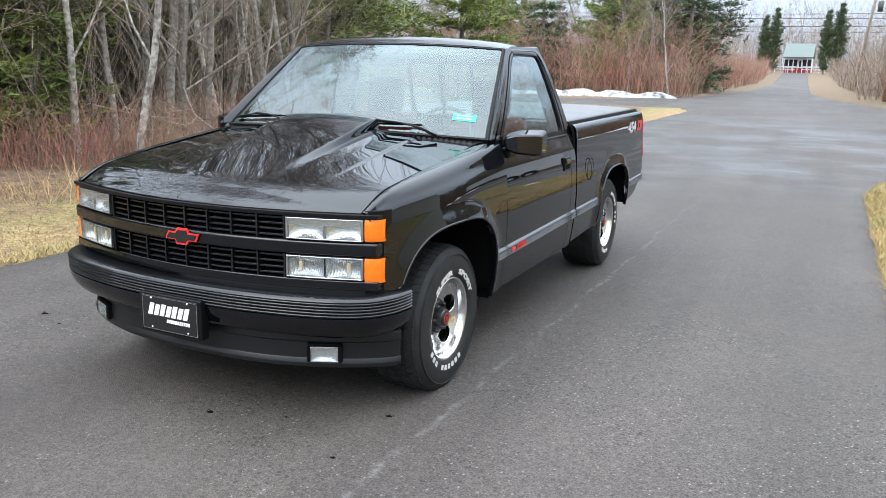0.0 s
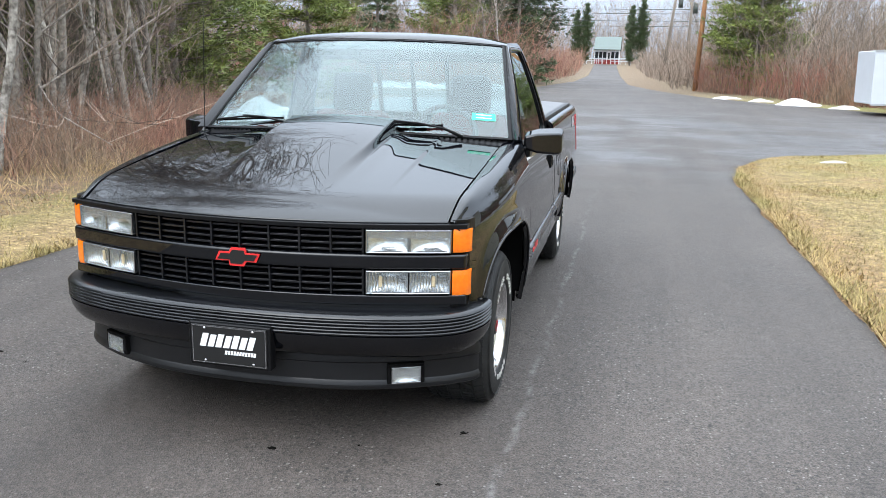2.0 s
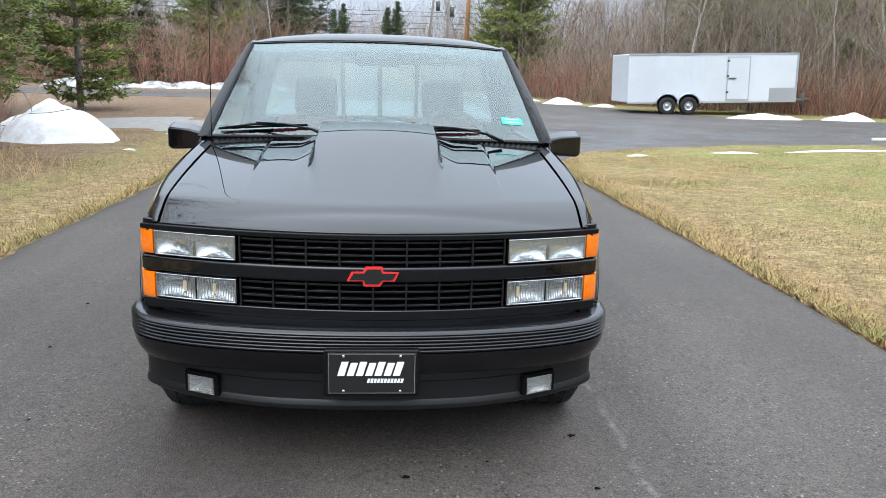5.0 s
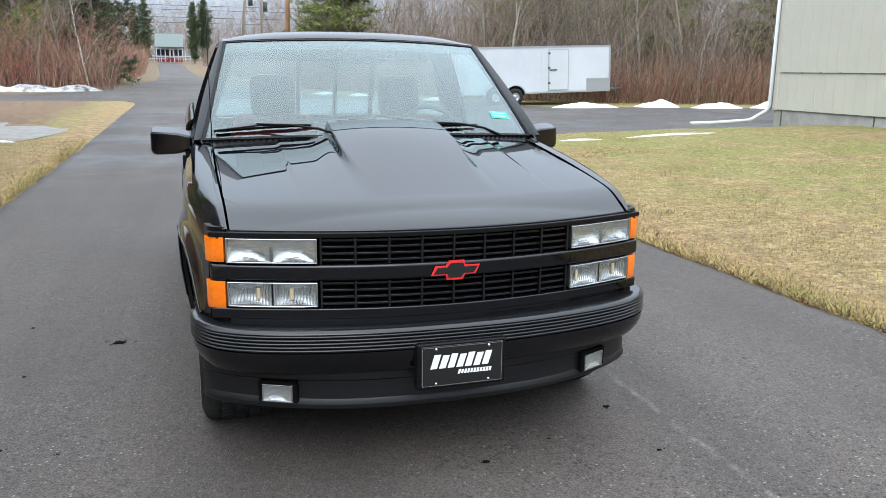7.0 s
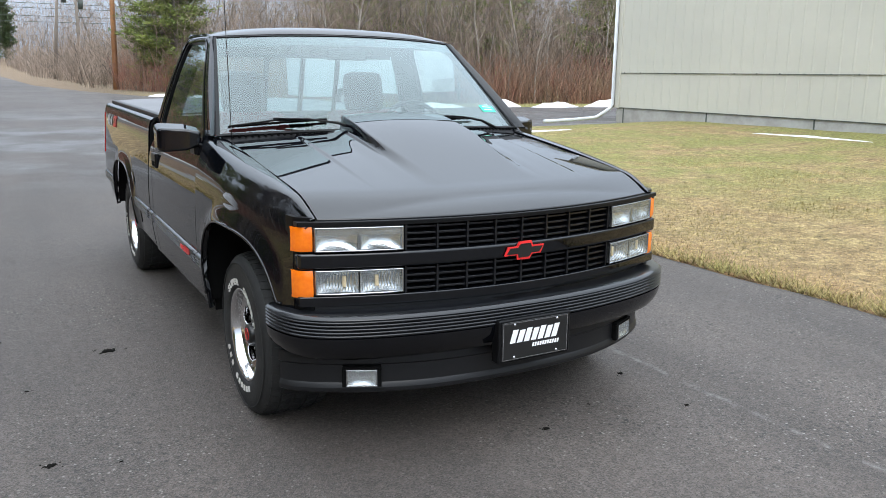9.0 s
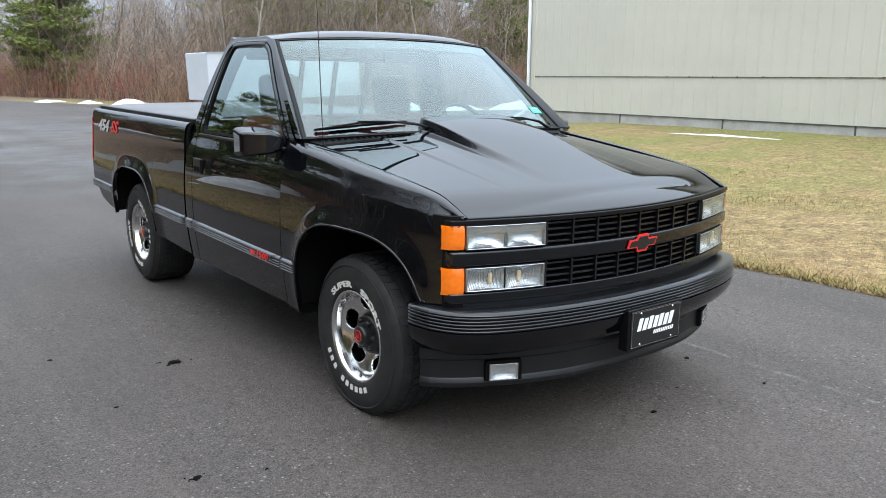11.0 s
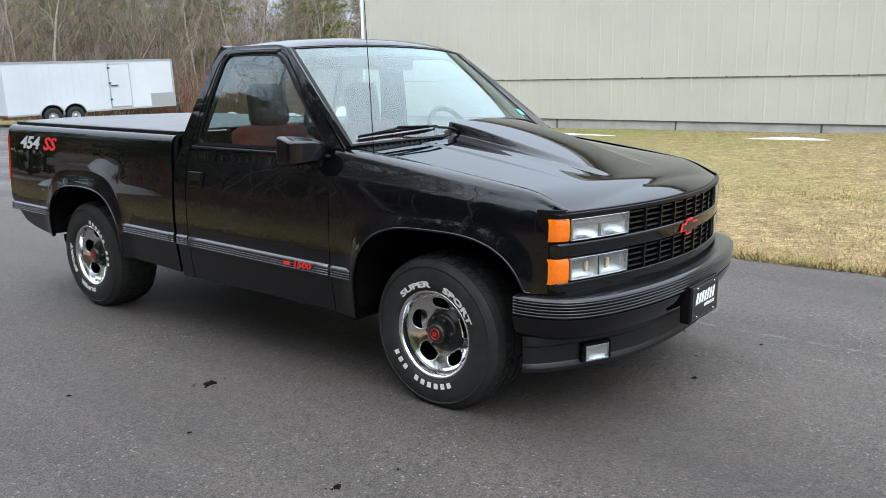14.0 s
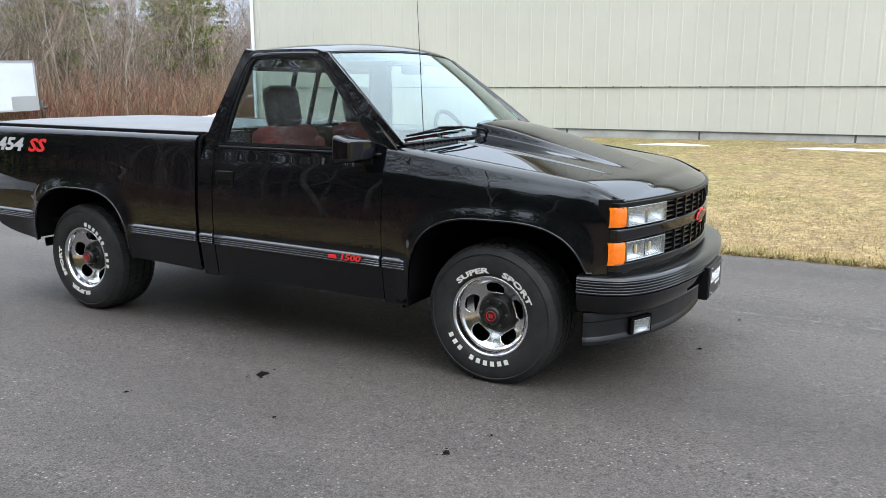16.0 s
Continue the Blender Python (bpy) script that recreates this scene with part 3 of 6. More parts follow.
def bulge(x, y):
    """Raised cowl scoop in the middle of the hood."""
    t = max(0.0, min(1.0, (y + 2.04) / 0.90))
    t = 0.55 * t + 0.45 * smooth01(t)
    h = 0.066 * t
    w = lerp(0.300, 0.288, t)
    a = abs(x)
    edge = lerp(0.085, 0.020, smooth01(t * 1.35))
    side = 1 - smooth01((a - w + edge) / edge)
    skirt = 0.012 * t * (1 - smooth01((a - w) / 0.09))
    return h * side * (1 + 0.10 * (1 - (a / w) ** 2)) + skirt * (1 - side)


def hood_rear(x):
    """Rear edge of the hood: the scoop reaches back to the glass."""
    return lerp(-1.126, -1.194 + 0.140 * (x / 0.8) ** 2, smooth01((abs(x) - 0.284) / 0.008))


def hood_z(x, y, rise=0.0):
    e = hood_edge(y)
    a = abs(x) / 0.80
    crown = (0.024 + 0.034 * smooth01((y + 2.05) / 0.85)) * (1 - a * a)
    if abs(x) > 0.5:
        crown -= 0.0065 * smooth01((abs(x) - 0.5) / 0.022) * smooth01((y + 2.1) / 0.7)
    return e + crown + rise


def hood():
    half = [0.797 * i / 44 for i in range(1, 45)] + [0.165 + 0.0033 * i for i in range(42)] + [0.496 + 0.003 * i for i in range(9)] + [0.283 + 0.0015 * i for i in range(8)]
    half = sorted({round(q, 4) for q in half})
    xs = [-q for q in half[::-1]] + [0.0] + half
    rows = []
    for x in xs:
        yf = front_y(x) + 0.012
        yr = hood_rear(x)
        n = 46
        k = 1 - 0.19 * plan(yf)
        row = [(x * k, yf + 0.030, 0.915), (x * k, yf + 0.004, 0.916), (x * k, yf, 0.922)]
        for i in range(n + 1):
            t = (i / n) ** 1.35
            y = lerp(yf, yr, t)
            d = (y - yf)
            z = hood_z(x, max(y, -2.16), 0)
            z = nose_drop(z, d)
            z += bulge(x, y) * smooth01(d / 0.25)
            row.append((x * (1 - 0.19 * plan(y)), y, z))
        x2, y2, z2 = row[-1]
        row.append((x2, y2 + 0.004, z2 - 0.012))
        row.append((x2, y2 - 0.01, 1.085 if abs(x) < 0.284 else z2 - 0.03))
        rows.append(row)
    grid("hood", rows, M["paint"], truck, flip=False)


hood()


def front_strip(name, x0, x1, z0, z1, out, mat, depth=0.03, n=24, label="", parent=None, bevel=0.003):
    """A bar that follows the curve of the nose."""
    bm = bmesh.new()
    ring = []
    for i in range(n + 1):
        x = lerp(x0, x1, i / n)
        y = front_y(x) - out
        ring.append([bm.verts.new(p) for p in ((x, y, z0), (x, y, z1), (x, y + depth, z1), (x, y + depth, z0))])
    for a, b in zip(ring, ring[1:]):
        for k in range(4):
            bm.faces.new((a[k], a[(k + 1) % 4], b[(k + 1) % 4], b[k]))
    bm.faces.new(ring[0])
    bm.faces.new(ring[-1][::-1])
    return bm_object(name, bm, mat, parent or truck, label, bevel=bevel)


# rolled lips round the wheel arches
for s in (-1, 1):
    for arch, kind in ((FRONT_ARCH, "fender"), (REAR_ARCH, "bed")):
        pts = []
        for k in range(49):
            y = arch[0] - arch[1] * 0.9985 * math.cos(math.pi * k / 48)
            z = max(arch_z(y, arch), 0.60 if y < -1.9 else 0.31 if y < 0 else 0.40)
            prof = spline([(x, 0, zz) for x, zz in side_curve(y, kind)], 60)
            pts.append((s * (min(prof, key=lambda p: abs(p.z - z)).x + 0.0195), y, z))
        tube("arch_lip", pts, 0.0058, M["paint"], truck, sides=8)

# nose frame, bars and grille
front_strip("nose_header", -0.855, 0.855, 0.903, 0.921, 0.004, M["trim"], 0.06, 36)
front_strip("nose_crossbar", -0.855, 0.855, 0.746, 0.806, 0.006, M["paint"], 0.05, 36, bevel=0.012)
front_strip("nose_sill", -0.855, 0.855, 0.605, 0.645, 0.004, M["paint"], 0.06, 36, bevel=0.006)
front_strip("nose_apron", -0.85, 0.85, 0.54, 0.606, -0.028, M["paint"], 0.05, 36)
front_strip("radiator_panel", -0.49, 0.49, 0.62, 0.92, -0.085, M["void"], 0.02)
for z0, z1 in ((0.806, 0.903), (0.645, 0.746)):
    grille = empty("grille", "black slatted grille insert", "")
    grille.parent = truck
    for k in range(4):
        z = lerp(z0, z1, (k + 0.5) / 4)
        front_strip("grille_slat", -0.482, 0.482, z - 0.004, z + 0.004, -0.014, M["bumper"], 0.045, 24, parent=grille, bevel=0.0015)
    for k in range(9):
        x = lerp(-0.478, 0.478, k / 8)
        front_strip("grille_post", x - 0.004, x + 0.004, z0, z1, -0.004, M["bumper"], 0.06, 1, parent=grille, bevel=0.0015)


def lamp(s, z0, z1, upper):
    h = empty("headlamp" if upper else "turn_lamp", "clear ribbed glass lamp in a thin bright rim", "")
    h.parent = truck
    a, b = (0.492, 0.800) if s > 0 else (-0.800, -0.492)
    grid("lens_glass", [[(x, front_y(x) - 0.005, z) for z in (z0, z1)] for x in [lerp(a, b, i / 12) for i in range(13)]], M["lens"], h, flip=True)
    mid = (a + b) / 2
    for p, q in ((a, mid), (mid, b)):
        rows = []
        for i in range(25):
            x = lerp(p + 0.003, q - 0.003, i / 24)
            u = 2 * i / 24 - 1
            rows.append([(x, front_y(x) + 0.006 + 0.030 * (1 - abs(u) ** 2.5) * (1 - abs(2 * k / 10 - 1) ** 2.5), lerp(z0, z1, k / 10)) for k in range(11)])
        grid("reflector", rows, M["flute"] if not upper else M["reflector"], h, "silvery fluted lamp reflector")
    if upper:
        front_strip("fluted_band", a, b, z1 - 0.030, z1, 0.001, M["flute"], 0.004, 10, parent=h, bevel=0)
        front_strip("divider", mid - 0.006, mid + 0.006, z0, z1, -0.002, M["lamp_rim"], 0.02, 1, parent=h)
    else:
        for c in ((a + mid) / 2 - 0.03 * s, (b + mid) / 2 + 0.01 * s):
            front_strip("bulb", c - 0.007, c + 0.007, z0 + 0.022, z1 - 0.026, -0.016, M["bulb"], 0.010, 2, parent=h, bevel=0.006)
    front_strip("lamp_housing", a, b, z0, z1, -0.046, M["void"], 0.01, 10, parent=h, bevel=0)
    for zz in (z0, z1 - 0.006):
        front_strip("rim", a, b, zz, zz + 0.006, 0.008, M["lamp_rim"], 0.05, 10, parent=h)
    for xx in (a, b - 0.006):
        front_strip("rim", xx, xx + 0.006, z0, z1, 0.008, M["lamp_rim"], 0.05, 1, parent=h)


def amber(s, z0, z1):
    rows = []
    pts = [(0.806, front_y(0.806) - 0.004), (0.836, front_y(0.836) - 0.004), (0.854, -2.114), (0.863, -2.100), (0.868, -2.084)]
    for x, y in pts:
        row = []
        for k in range(7):
            z = lerp(z0, z1, k / 6)
            row.append((s * x, y - (0.0 if 0 < k < 6 else -0.005), z))
        rows.append(row)
    grid("side_marker", rows, M["amber"], truck, "amber side marker lens", flip=s > 0, thick=0.02)


for s in (-1, 1):
    lamp(s, 0.810, 0.900, True)
    lamp(s, 0.650, 0.742, False)
    amber(s, 0.812, 0.902)
    amber(s, 0.640, 0.742)
    # corner pillar of the nose behind the lenses
    rows = []
    for x, y in ((0.800, front_y(0.8) + 0.006), (0.840, -2.112), (0.852, -2.098), (0.858, -2.078), (0.866, -2.035)):
        rows.append([(s * x, y + 0.006, z) for z in (0.56, 0.62, 0.70, 0.78, 0.86, 0.935)])
    grid("lamp_surround", rows, M["trim"], truck, flip=s > 0, thick=0.02)


def plan_path(inset, n=64, tail=-1.962, half=None):
    half = half or [(0, -2.378), (0.20, -2.372), (0.40, -2.350), (0.60, -2.308), (0.76, -2.250), (0.86, -2.178), (0.910, -2.090), (0.928, -2.010), (0.931, tail)]
    c = spline([(x, y, 0) for x, y in half], n)
    full = [Vector((-p.x, p.y, 0)) for p in c[:0:-1]] + c
    out = []
    for i, p in enumerate(full):
        d = full[min(i + 1, len(full) - 1)] - full[max(i - 1, 0)]
        d.normalize()
        nrm = Vector((d.y, -d.x, 0))
        out.append((p - nrm * inset, nrm))
    return out


def sweep(name, section, inset, mat, label="", tail=-1.962, half=None):
    rows = [[tuple(p + nrm * o + Vector((0, 0, z))) for o, z in section] for p, nrm in plan_path(inset, 64, tail, half)]
    ob = grid(name, rows, mat, truck, label, flip=False)
    ob.data.set_sharp_from_angle(angle=radians(22))
    return ob


ribs = [(-0.16, 0.584), (-0.05, 0.5915), (-0.016, 0.5915), (-0.008, 0.5885), (0.000, 0.582), (0.003, 0.578)]
for k in range(5):
    z = 0.5775 - 0.0129 * k
    ribs += [(-0.0045, z - 0.0004), (-0.0045, z - 0.0018), (0.0022, z - 0.0064), (0.0035, z - 0.0082), (0.003, z - 0.0118)]
ribs += [(-0.005, 0.512), (-0.005, 0.509)]
sweep("bumper_strip", ribs, 0.0, M["bumper"], "ribbed satin rubber bumper strip")
sweep("bumper_skin", [(-0.006, 0.510), (0.001, 0.507), (-0.003, 0.478), (-0.016, 0.447), (-0.036, 0.422), (-0.062, 0.408), (-0.12, 0.402)], 0.0, M["paint"], "gloss black lower bumper skin")
sweep("air_dam", [(-0.02, 0.418), (0.006, 0.412), (0.010, 0.400), (0.010, 0.372), (0.004, 0.366), (0.004, 0.296), (0.009, 0.288), (0.012, 0.276), (0.010, 0.262), (-0.002, 0.253), (-0.08, 0.256)], 0.0, M["dam"], "matt black air dam",
      half=[(0, -2.285), (0.20, -2.277), (0.40, -2.250), (0.60, -2.186), (0.74, -2.115), (0.82, -2.062), (0.862, -2.025), (0.880, -2.002), (0.888, -1.985)])
for s in (-1, 1):
    fog = empty("fog_lamp", "small clear rectangular fog lamp in a black recess", "")
    fog.parent = truck
    m = pose(s * 0.636, -2.180, 0.320, 0, 0, s * 25)
    box("fog_surround", (-0.072, 0.020, -0.044), (0.072, 0.06, 0.044), M["void"], fog, m=m, bevel=0.006)
    box("fog_shroud", (-0.072, -0.014, 0.034), (0.072, 0.03, 0.046), M["void"], fog, m=m, bevel=0.003)
    for x0 in (-0.074, 0.058):
        box("fog_shroud", (x0, -0.013, -0.036), (x0 + 0.016, 0.03, 0.034), M["void"], fog, m=m, bevel=0.003)
    for x0, x1, z0, z1 in ((-0.058, 0.058, 0.028, 0.034), (-0.058, 0.058, -0.034, -0.028), (-0.058, -0.052, -0.028, 0.028), (0.052, 0.058, -0.028, 0.028)):
        box("fog_rim", (x0, -0.018, z0), (x1, 0.03, z1), M["lamp_rim"], fog, m=m, bevel=0.002)
    bowl = [[tuple(m @ Vector((0.052 * u, -0.013 + 0.007 * (1 - abs(u) ** 2.6) * (1 - abs(v) ** 2.6), 0.028 * v))) for v in [k / 6 - 1 for k in range(13)]] for u in [k / 8 - 1 for k in range(17)]]
    grid("reflector", bowl, M["reflector"], fog, flip=False)
    grid("fog_lens", [[tuple(m @ Vector((x, -0.018, z))) for z in (-0.028, 0.028)] for x in (-0.052, 0.0, 0.052)], M["lens"], fog, flip=True)

# show plate on its bracket
plate = empty("show_plate", "black show plate with pale slanted bars in place of writing", "")
plate.parent = truck
plate.location = (0, 0.0445, -0.0195)
box("bracket", (-0.170, -2.445, 0.377), (0.170, -2.395, 0.552), M["trim"], plate, bevel=0.008)
box("plate_face", (-0.156, -2.4485, 0.388), (0.156, -2.444, 0.542), M["cap"], plate, bevel=0.002)
bm = bmesh.new()
for a, b, c, d in ((-0.152, 0.152, 0.536, 0.5385), (-0.152, 0.152, 0.3915, 0.394), (-0.152, -0.1495, 0.394, 0.536), (0.1495, 0.152, 0.394, 0.536)):
    bm.faces.new([bm.verts.new((x, -2.4490, z)) for x, z in ((a, c), (b, c), (b, d), (a, d))])
bm_object("plate_border", bm, M["lamp_rim"], plate)


def slant_bar(x0, x1, z0, z1, lean, mat, name="print_bar"):
    bm = bmesh.new()
    lo = [bm.verts.new((x, -2.4492, z)) for x, z in ((x0, z0), (x1, z0), (x1 + lean, z1), (x0 + lean, z1))]
    bm.faces.new(lo)
    bm_object(name, bm, mat, plate)


for k in range(7):
    x = -0.122 + 0.0325 * k
    slant_bar(x, x + 0.025, 0.457, 0.510 - 0.004 * (k % 2), 0.016, M["white"])
for k in range(11):
    x = -0.018 + 0.0118 * k
    slant_bar(x, x + 0.009, 0.431, 0.447, 0.004, M["white"])
for x in (-0.10, 0.10):
    for z in (0.400, 0.530):
        lathe("plate_screw", [(0.0, 0.006), (0.003, 0.005), (0.004, 0.0005)], (0, 0, 0), M["lamp_rim"], plate, steps=12).matrix_basis = pose(x, -2.449, z, 0, 0, -90)


def emblem(name, cx, y, cz, w, h, mat_edge, mat_in, normal="front", parent=None):
    """Plain bar-and-block mark with a coloured border."""
    def outline(k):
        a, b, c = w / 2 - k, w * 0.2 - k * 0.6, h / 2 - k
        d = h * 0.24 - k * 0.6
        return [(-a, -d), (-b, -d), (-b + 0.004, -c), (b - 0.012, -c), (b, -d), (a - 0.016, -d), (a, d), (b, d), (b - 0.004, c), (-b + 0.012, c), (-b, d), (-a + 0.016, d)]
    for off, k, mat, nm in ((0.0, 0.0, mat_edge, "emblem_border"), (0.003, 0.009 * w / 0.18, mat_in, "emblem_field")):
        bm = bmesh.new()
        lo = [bm.verts.new((cx + x, y - off, cz + z)) for x, z in outline(k)]
        hi = [bm.verts.new((cx + x, y - off - 0.006, cz + z)) for x, z in outline(k)]
        bm.faces.new(hi)
        for i in range(12):
            bm.faces.new((lo[i], lo[(i + 1) % 12], hi[(i + 1) % 12], hi[i]))
        bm_object(nm, bm, mat, parent or truck)


emblem("emblem", 0, -2.304, 0.774, 0.186, 0.072, M["red"], M["cap"])

# ---- cab ----
SILL, TOP = 1.122, 1.600


def gx(z, y=0.0):
    """Half width of the glasshouse."""
    t = (z - SILL) / (TOP - SILL)
    return lerp(0.886, 0.722, t) + 0.048 * t * (1 - t)


def loop_points(corners, n=10):
    """Closed outline with rounded corners; corners: (y, z, radius)."""
    out = []
    N = len(corners)
    for i in range(N):
        p = Vector(corners[i][:2])
        a = (Vector(corners[i - 1][:2]) - p).normalized()
        b = (Vector(corners[(i + 1) % N][:2]) - p).normalized()
        r = corners[i][2]
        for k in range(n):
            t = k / (n - 1)
            out.append(p + a * r * (1 - t) ** 2 + b * r * t * t)
        end, start = out[-1], Vector(corners[(i + 1) % N][:2])
        start = start + (p - start).normalized() * corners[(i + 1) % N][2]
        out += [end.lerp(start, k / 24) for k in range(1, 24)]
    return out


outer = loop_points([(-1.032, 1.075, 0.03), (-0.416, 1.630, 0.10), (0.135, 1.632, 0.10), (0.336, 1.075, 0.03)], 14)
inner = loop_points([(-0.905, 1.104, 0.06), (-0.388, 1.592, 0.10), (0.088, 1.602, 0.07), (0.184, 1.104, 0.05)], 14)
rubber = loop_points([(-0.868, 1.119, 0.05), (-0.378, 1.578, 0.09), (0.074, 1.587, 0.06), (0.166, 1.119, 0.04)], 14)
for s in (-1, 1):
    def shell(name, la, lb, mat, lift=0.0, thick=0.03):
        rows = [[(s * (gx(p.y) + lift), p.x, p.y) for p in [A.lerp(B, q / 6) for q in range(7)]] for A, B in zip(la, lb)]
        grid(name, rows, mat, truck, flip=s < 0, close=True, thick=thick)
    shell("door_frame", outer, inner, M["paint"])
    shell("window_seal", inner, rubber, M["trim"], -0.004, 0.02)
    # pane: fan as rings
    c = Vector((-0.25, 1.36))
    rows = [[(s * (gx(p.y) - 0.014), p.x, p.y) for p in [A.lerp(c, q / 6) for q in range(7)]] for A in rubber]
    pane = grid("side_window", rows, M["side_glass"], truck, flip=s < 0, close=True)
    pane.visible_shadow = False
    # dark shut line down the A-pillar and roof rail
    line = loop_points([(-0.960, 1.090, 0.04), (-0.402, 1.604, 0.10), (0.098, 1.608, 0.09), (0.232, 1.09, 0.04)], 14)
    tube("shut_line", [(s * (gx(p.y) + 0.0005), p.x, p.y) for p in line[14:-25]], 0.0032, M["void"], truck, sides=4)
    tube("belt_strip", [(s * 0.899, y, 1.090) for y in (-0.90, -0.6, -0.2, 0.20)], 0.009, M["trim"], truck, sides=6)
    tube("fender_shut_line", [(s * (x - 0.007), -0.9278, z) for x, z in side_curve(-0.928, "cab") if z > 0.33], 0.005, M["void"], truck, sides=4)


for s in (-1, 1):
    tube("bed_gap", [(s * (x - 0.018), 0.341, z) for x, z in side_curve(0.341, "bed") if z > 0.36], 0.012, M["void"], truck, sides=4)


def ws_base(t):
    x = lerp(-0.846, 0.846, t)
    return Vector((x, -1.168 + 0.188 * (x / 0.846) ** 2, 1.168 - 0.026 * (x / 0.846) ** 2))


def ws_top(t):
    x = lerp(-0.696, 0.696, t)
    return Vector((x, -0.530 + 0.122 * (x / 0.69) ** 2, 1.650 - 0.020 * (x / 0.69) ** 2))


def ws_point(t, v, out=0.0):
    a, b = ws_base(t), ws_top(t)
    p = a.lerp(b, v)
    return p + Vector((0, -0.62, 0.78)) * (0.072 * v * (1 - v) * (1 - 0.8 * (2 * t - 1) ** 4) + out)


glass_rows = [[tuple(ws_point(lerp(0.009, 0.991, i / 30), lerp(0.006, 0.945, k / 20))) for k in range(21)] for i in range(31)]
ws = grid("windshield", glass_rows, M["glass"], truck, flip=True)
ws.visible_shadow = False
for a0, a1, b0, b1, nm in ((0.0, 1.0, -0.01, 0.006, "windshield_seal"), (0.0, 1.0, 0.945, 0.96, "windshield_seal"), (0.0, 0.009, 0.0, 0.96, "windshield_seal"), (0.991, 1.0, 0.0, 0.96, "windshield_seal")):
    grid(nm, [[tuple(ws_point(lerp(a0, a1, i / 24), lerp(b0, b1, k / 10), 0.004)) for k in range(11)] for i in range(25)], M["trim"], truck, flip=True, thick=0.012)
band = grid("shade_band", [[tuple(ws_point(lerp(0.012, 0.988, i / 30), lerp(0.84, 0.944, k / 6), -0.004)) for k in range(7)] for i in range(31)], M["band_glass"], truck, "faint violet shade band along the windshield top", flip=True)
band.visible_shadow = False
# A-pillar outer skin between glass edge and door frame
for s in (-1, 1):
    rows = []
    for k in range(25):
        v = 0.957 * k / 24
        e = ws_point(1.0 if s > 0 else 0.0, v, 0.003)
        z = e.z
        yo = lerp(-1.040, -0.428, v)
        xo = gx(z) + 0.001
        mid = Vector((s * (abs(e.x) * 0.42 + xo * 0.58 + 0.002), lerp(e.y, yo, 0.5) - 0.001, z))
        rows.append([tuple(e), tuple(e.lerp(mid, 0.6) + Vector((s * 0.001, -0.001, 0))), tuple(mid), (s * (xo + 0.002), yo + 0.012, z), (s * xo, yo + 0.06, z)])
    grid("windshield_pillar", rows, M["paint"], truck, flip=s < 0, thick=0.012)


def roof_front(t):
    return ws_point(t, 0.958, 0.006)


rows = []
for i in range(41):
    t = i / 40
    q = 2 * t - 1
    f = roof_front(t)
    edge = 1 - abs(q) ** 5
    row = []
    for k in range(31):
        v = (k / 30) ** 1.5
        y = lerp(f.y, 0.172 - 0.05 * q * q, v)
        u = y - f.y
        x = q * lerp(abs(f.x / q) if abs(q) > 0.01 else 0.69, 0.694, smooth01(v * 3))
        z = f.z + lerp(0.014, 0.046, edge) * (1 - math.exp(-u / 0.075)) - lerp(0.008, 0.016, edge) * max(0.0, (v - 0.4) / 0.6) ** 2
        row.append((x, y, z))
    row.append((row[-1][0], row[-1][1] + 0.018, row[-1][2] - 0.012))
    row.append((row[-1][0], row[-1][1] + 0.010, row[-1][2] - 0.035))
    rows.append(row)
first, last = rows[0], rows[-1]
for edge_row, s, at in ((first, -1, 0), (last, 1, None)):
    rail = [[(s * lerp(abs(p[0]), gx(p[2] - 0.030) + 0.004, w * min(1, (k + 1) / 9, (len(edge_row) - k) / 5)), p[1], p[2] - d * min(1, (k + 1) / 9, (len(edge_row) - k) / 5)) for k, p in enumerate(edge_row)] for w, d in ((0.40, 0.005), (0.74, 0.015), (0.94, 0.028), (1.0, 0.040))]
    rows = rail[::-1] + rows if at == 0 else rows + rail
grid("roof", rows, M["paint"], truck, flip=True, thick=0.012)

# back wall of the cab with its sliding window
yb0, yb1 = 0.318, 0.165
def back_y(z):
    return lerp(yb0, yb1, (z - 1.10) / 0.53) if z > 1.10 else yb0


def back_panel(name, x0, x1, z0, z1, mat, off=0.0, thick=0.03, label=""):
    zs = [lerp(z0, z1, k / 6) for k in range(7)]
    rows = []
    for i in range(13):
        q = i / 12
        rows.append([(lerp(x0(z), x1(z), q), back_y(z) + off, z) for z in zs])
    return grid(name, rows, mat, truck, label, flip=False, thick=thick)


edge = lambda z: gx(max(z, SILL)) - 0.012 if z > SILL else 0.885
back_panel("cab_back", lambda z: -edge(z), lambda z: edge(z), 0.40, 1.17, M["paint"])
back_panel("cab_back", lambda z: -edge(z), lambda z: edge(z), 1.545, 1.640, M["paint"])
back_panel("cab_back", lambda z: -edge(z), lambda z: -edge(z) + 0.115, 1.17, 1.545, M["paint"])
back_panel("cab_back", lambda z: edge(z) - 0.115, lambda z: edge(z), 1.17, 1.545, M["paint"])
rear_pane = back_panel("rear_window", lambda z: -edge(z) + 0.11, lambda z: edge(z) - 0.11, 1.17, 1.545, M["glass"], -0.012, 0.0)
rear_pane.visible_shadow = False
for x in (-0.235, 0.0, 0.235):
    w = 0.013
    back_panel("slider_bar", lambda z, x=x: x - w, lambda z, x=x: x + w, 1.17, 1.545, M["trim"], -0.018, 0.02)
for z in (1.175, 1.535):
    back_panel("slider_bar", lambda z: -0.6, lambda z: 0.6, z - 0.012, z + 0.012, M["trim"], -0.016, 0.02)

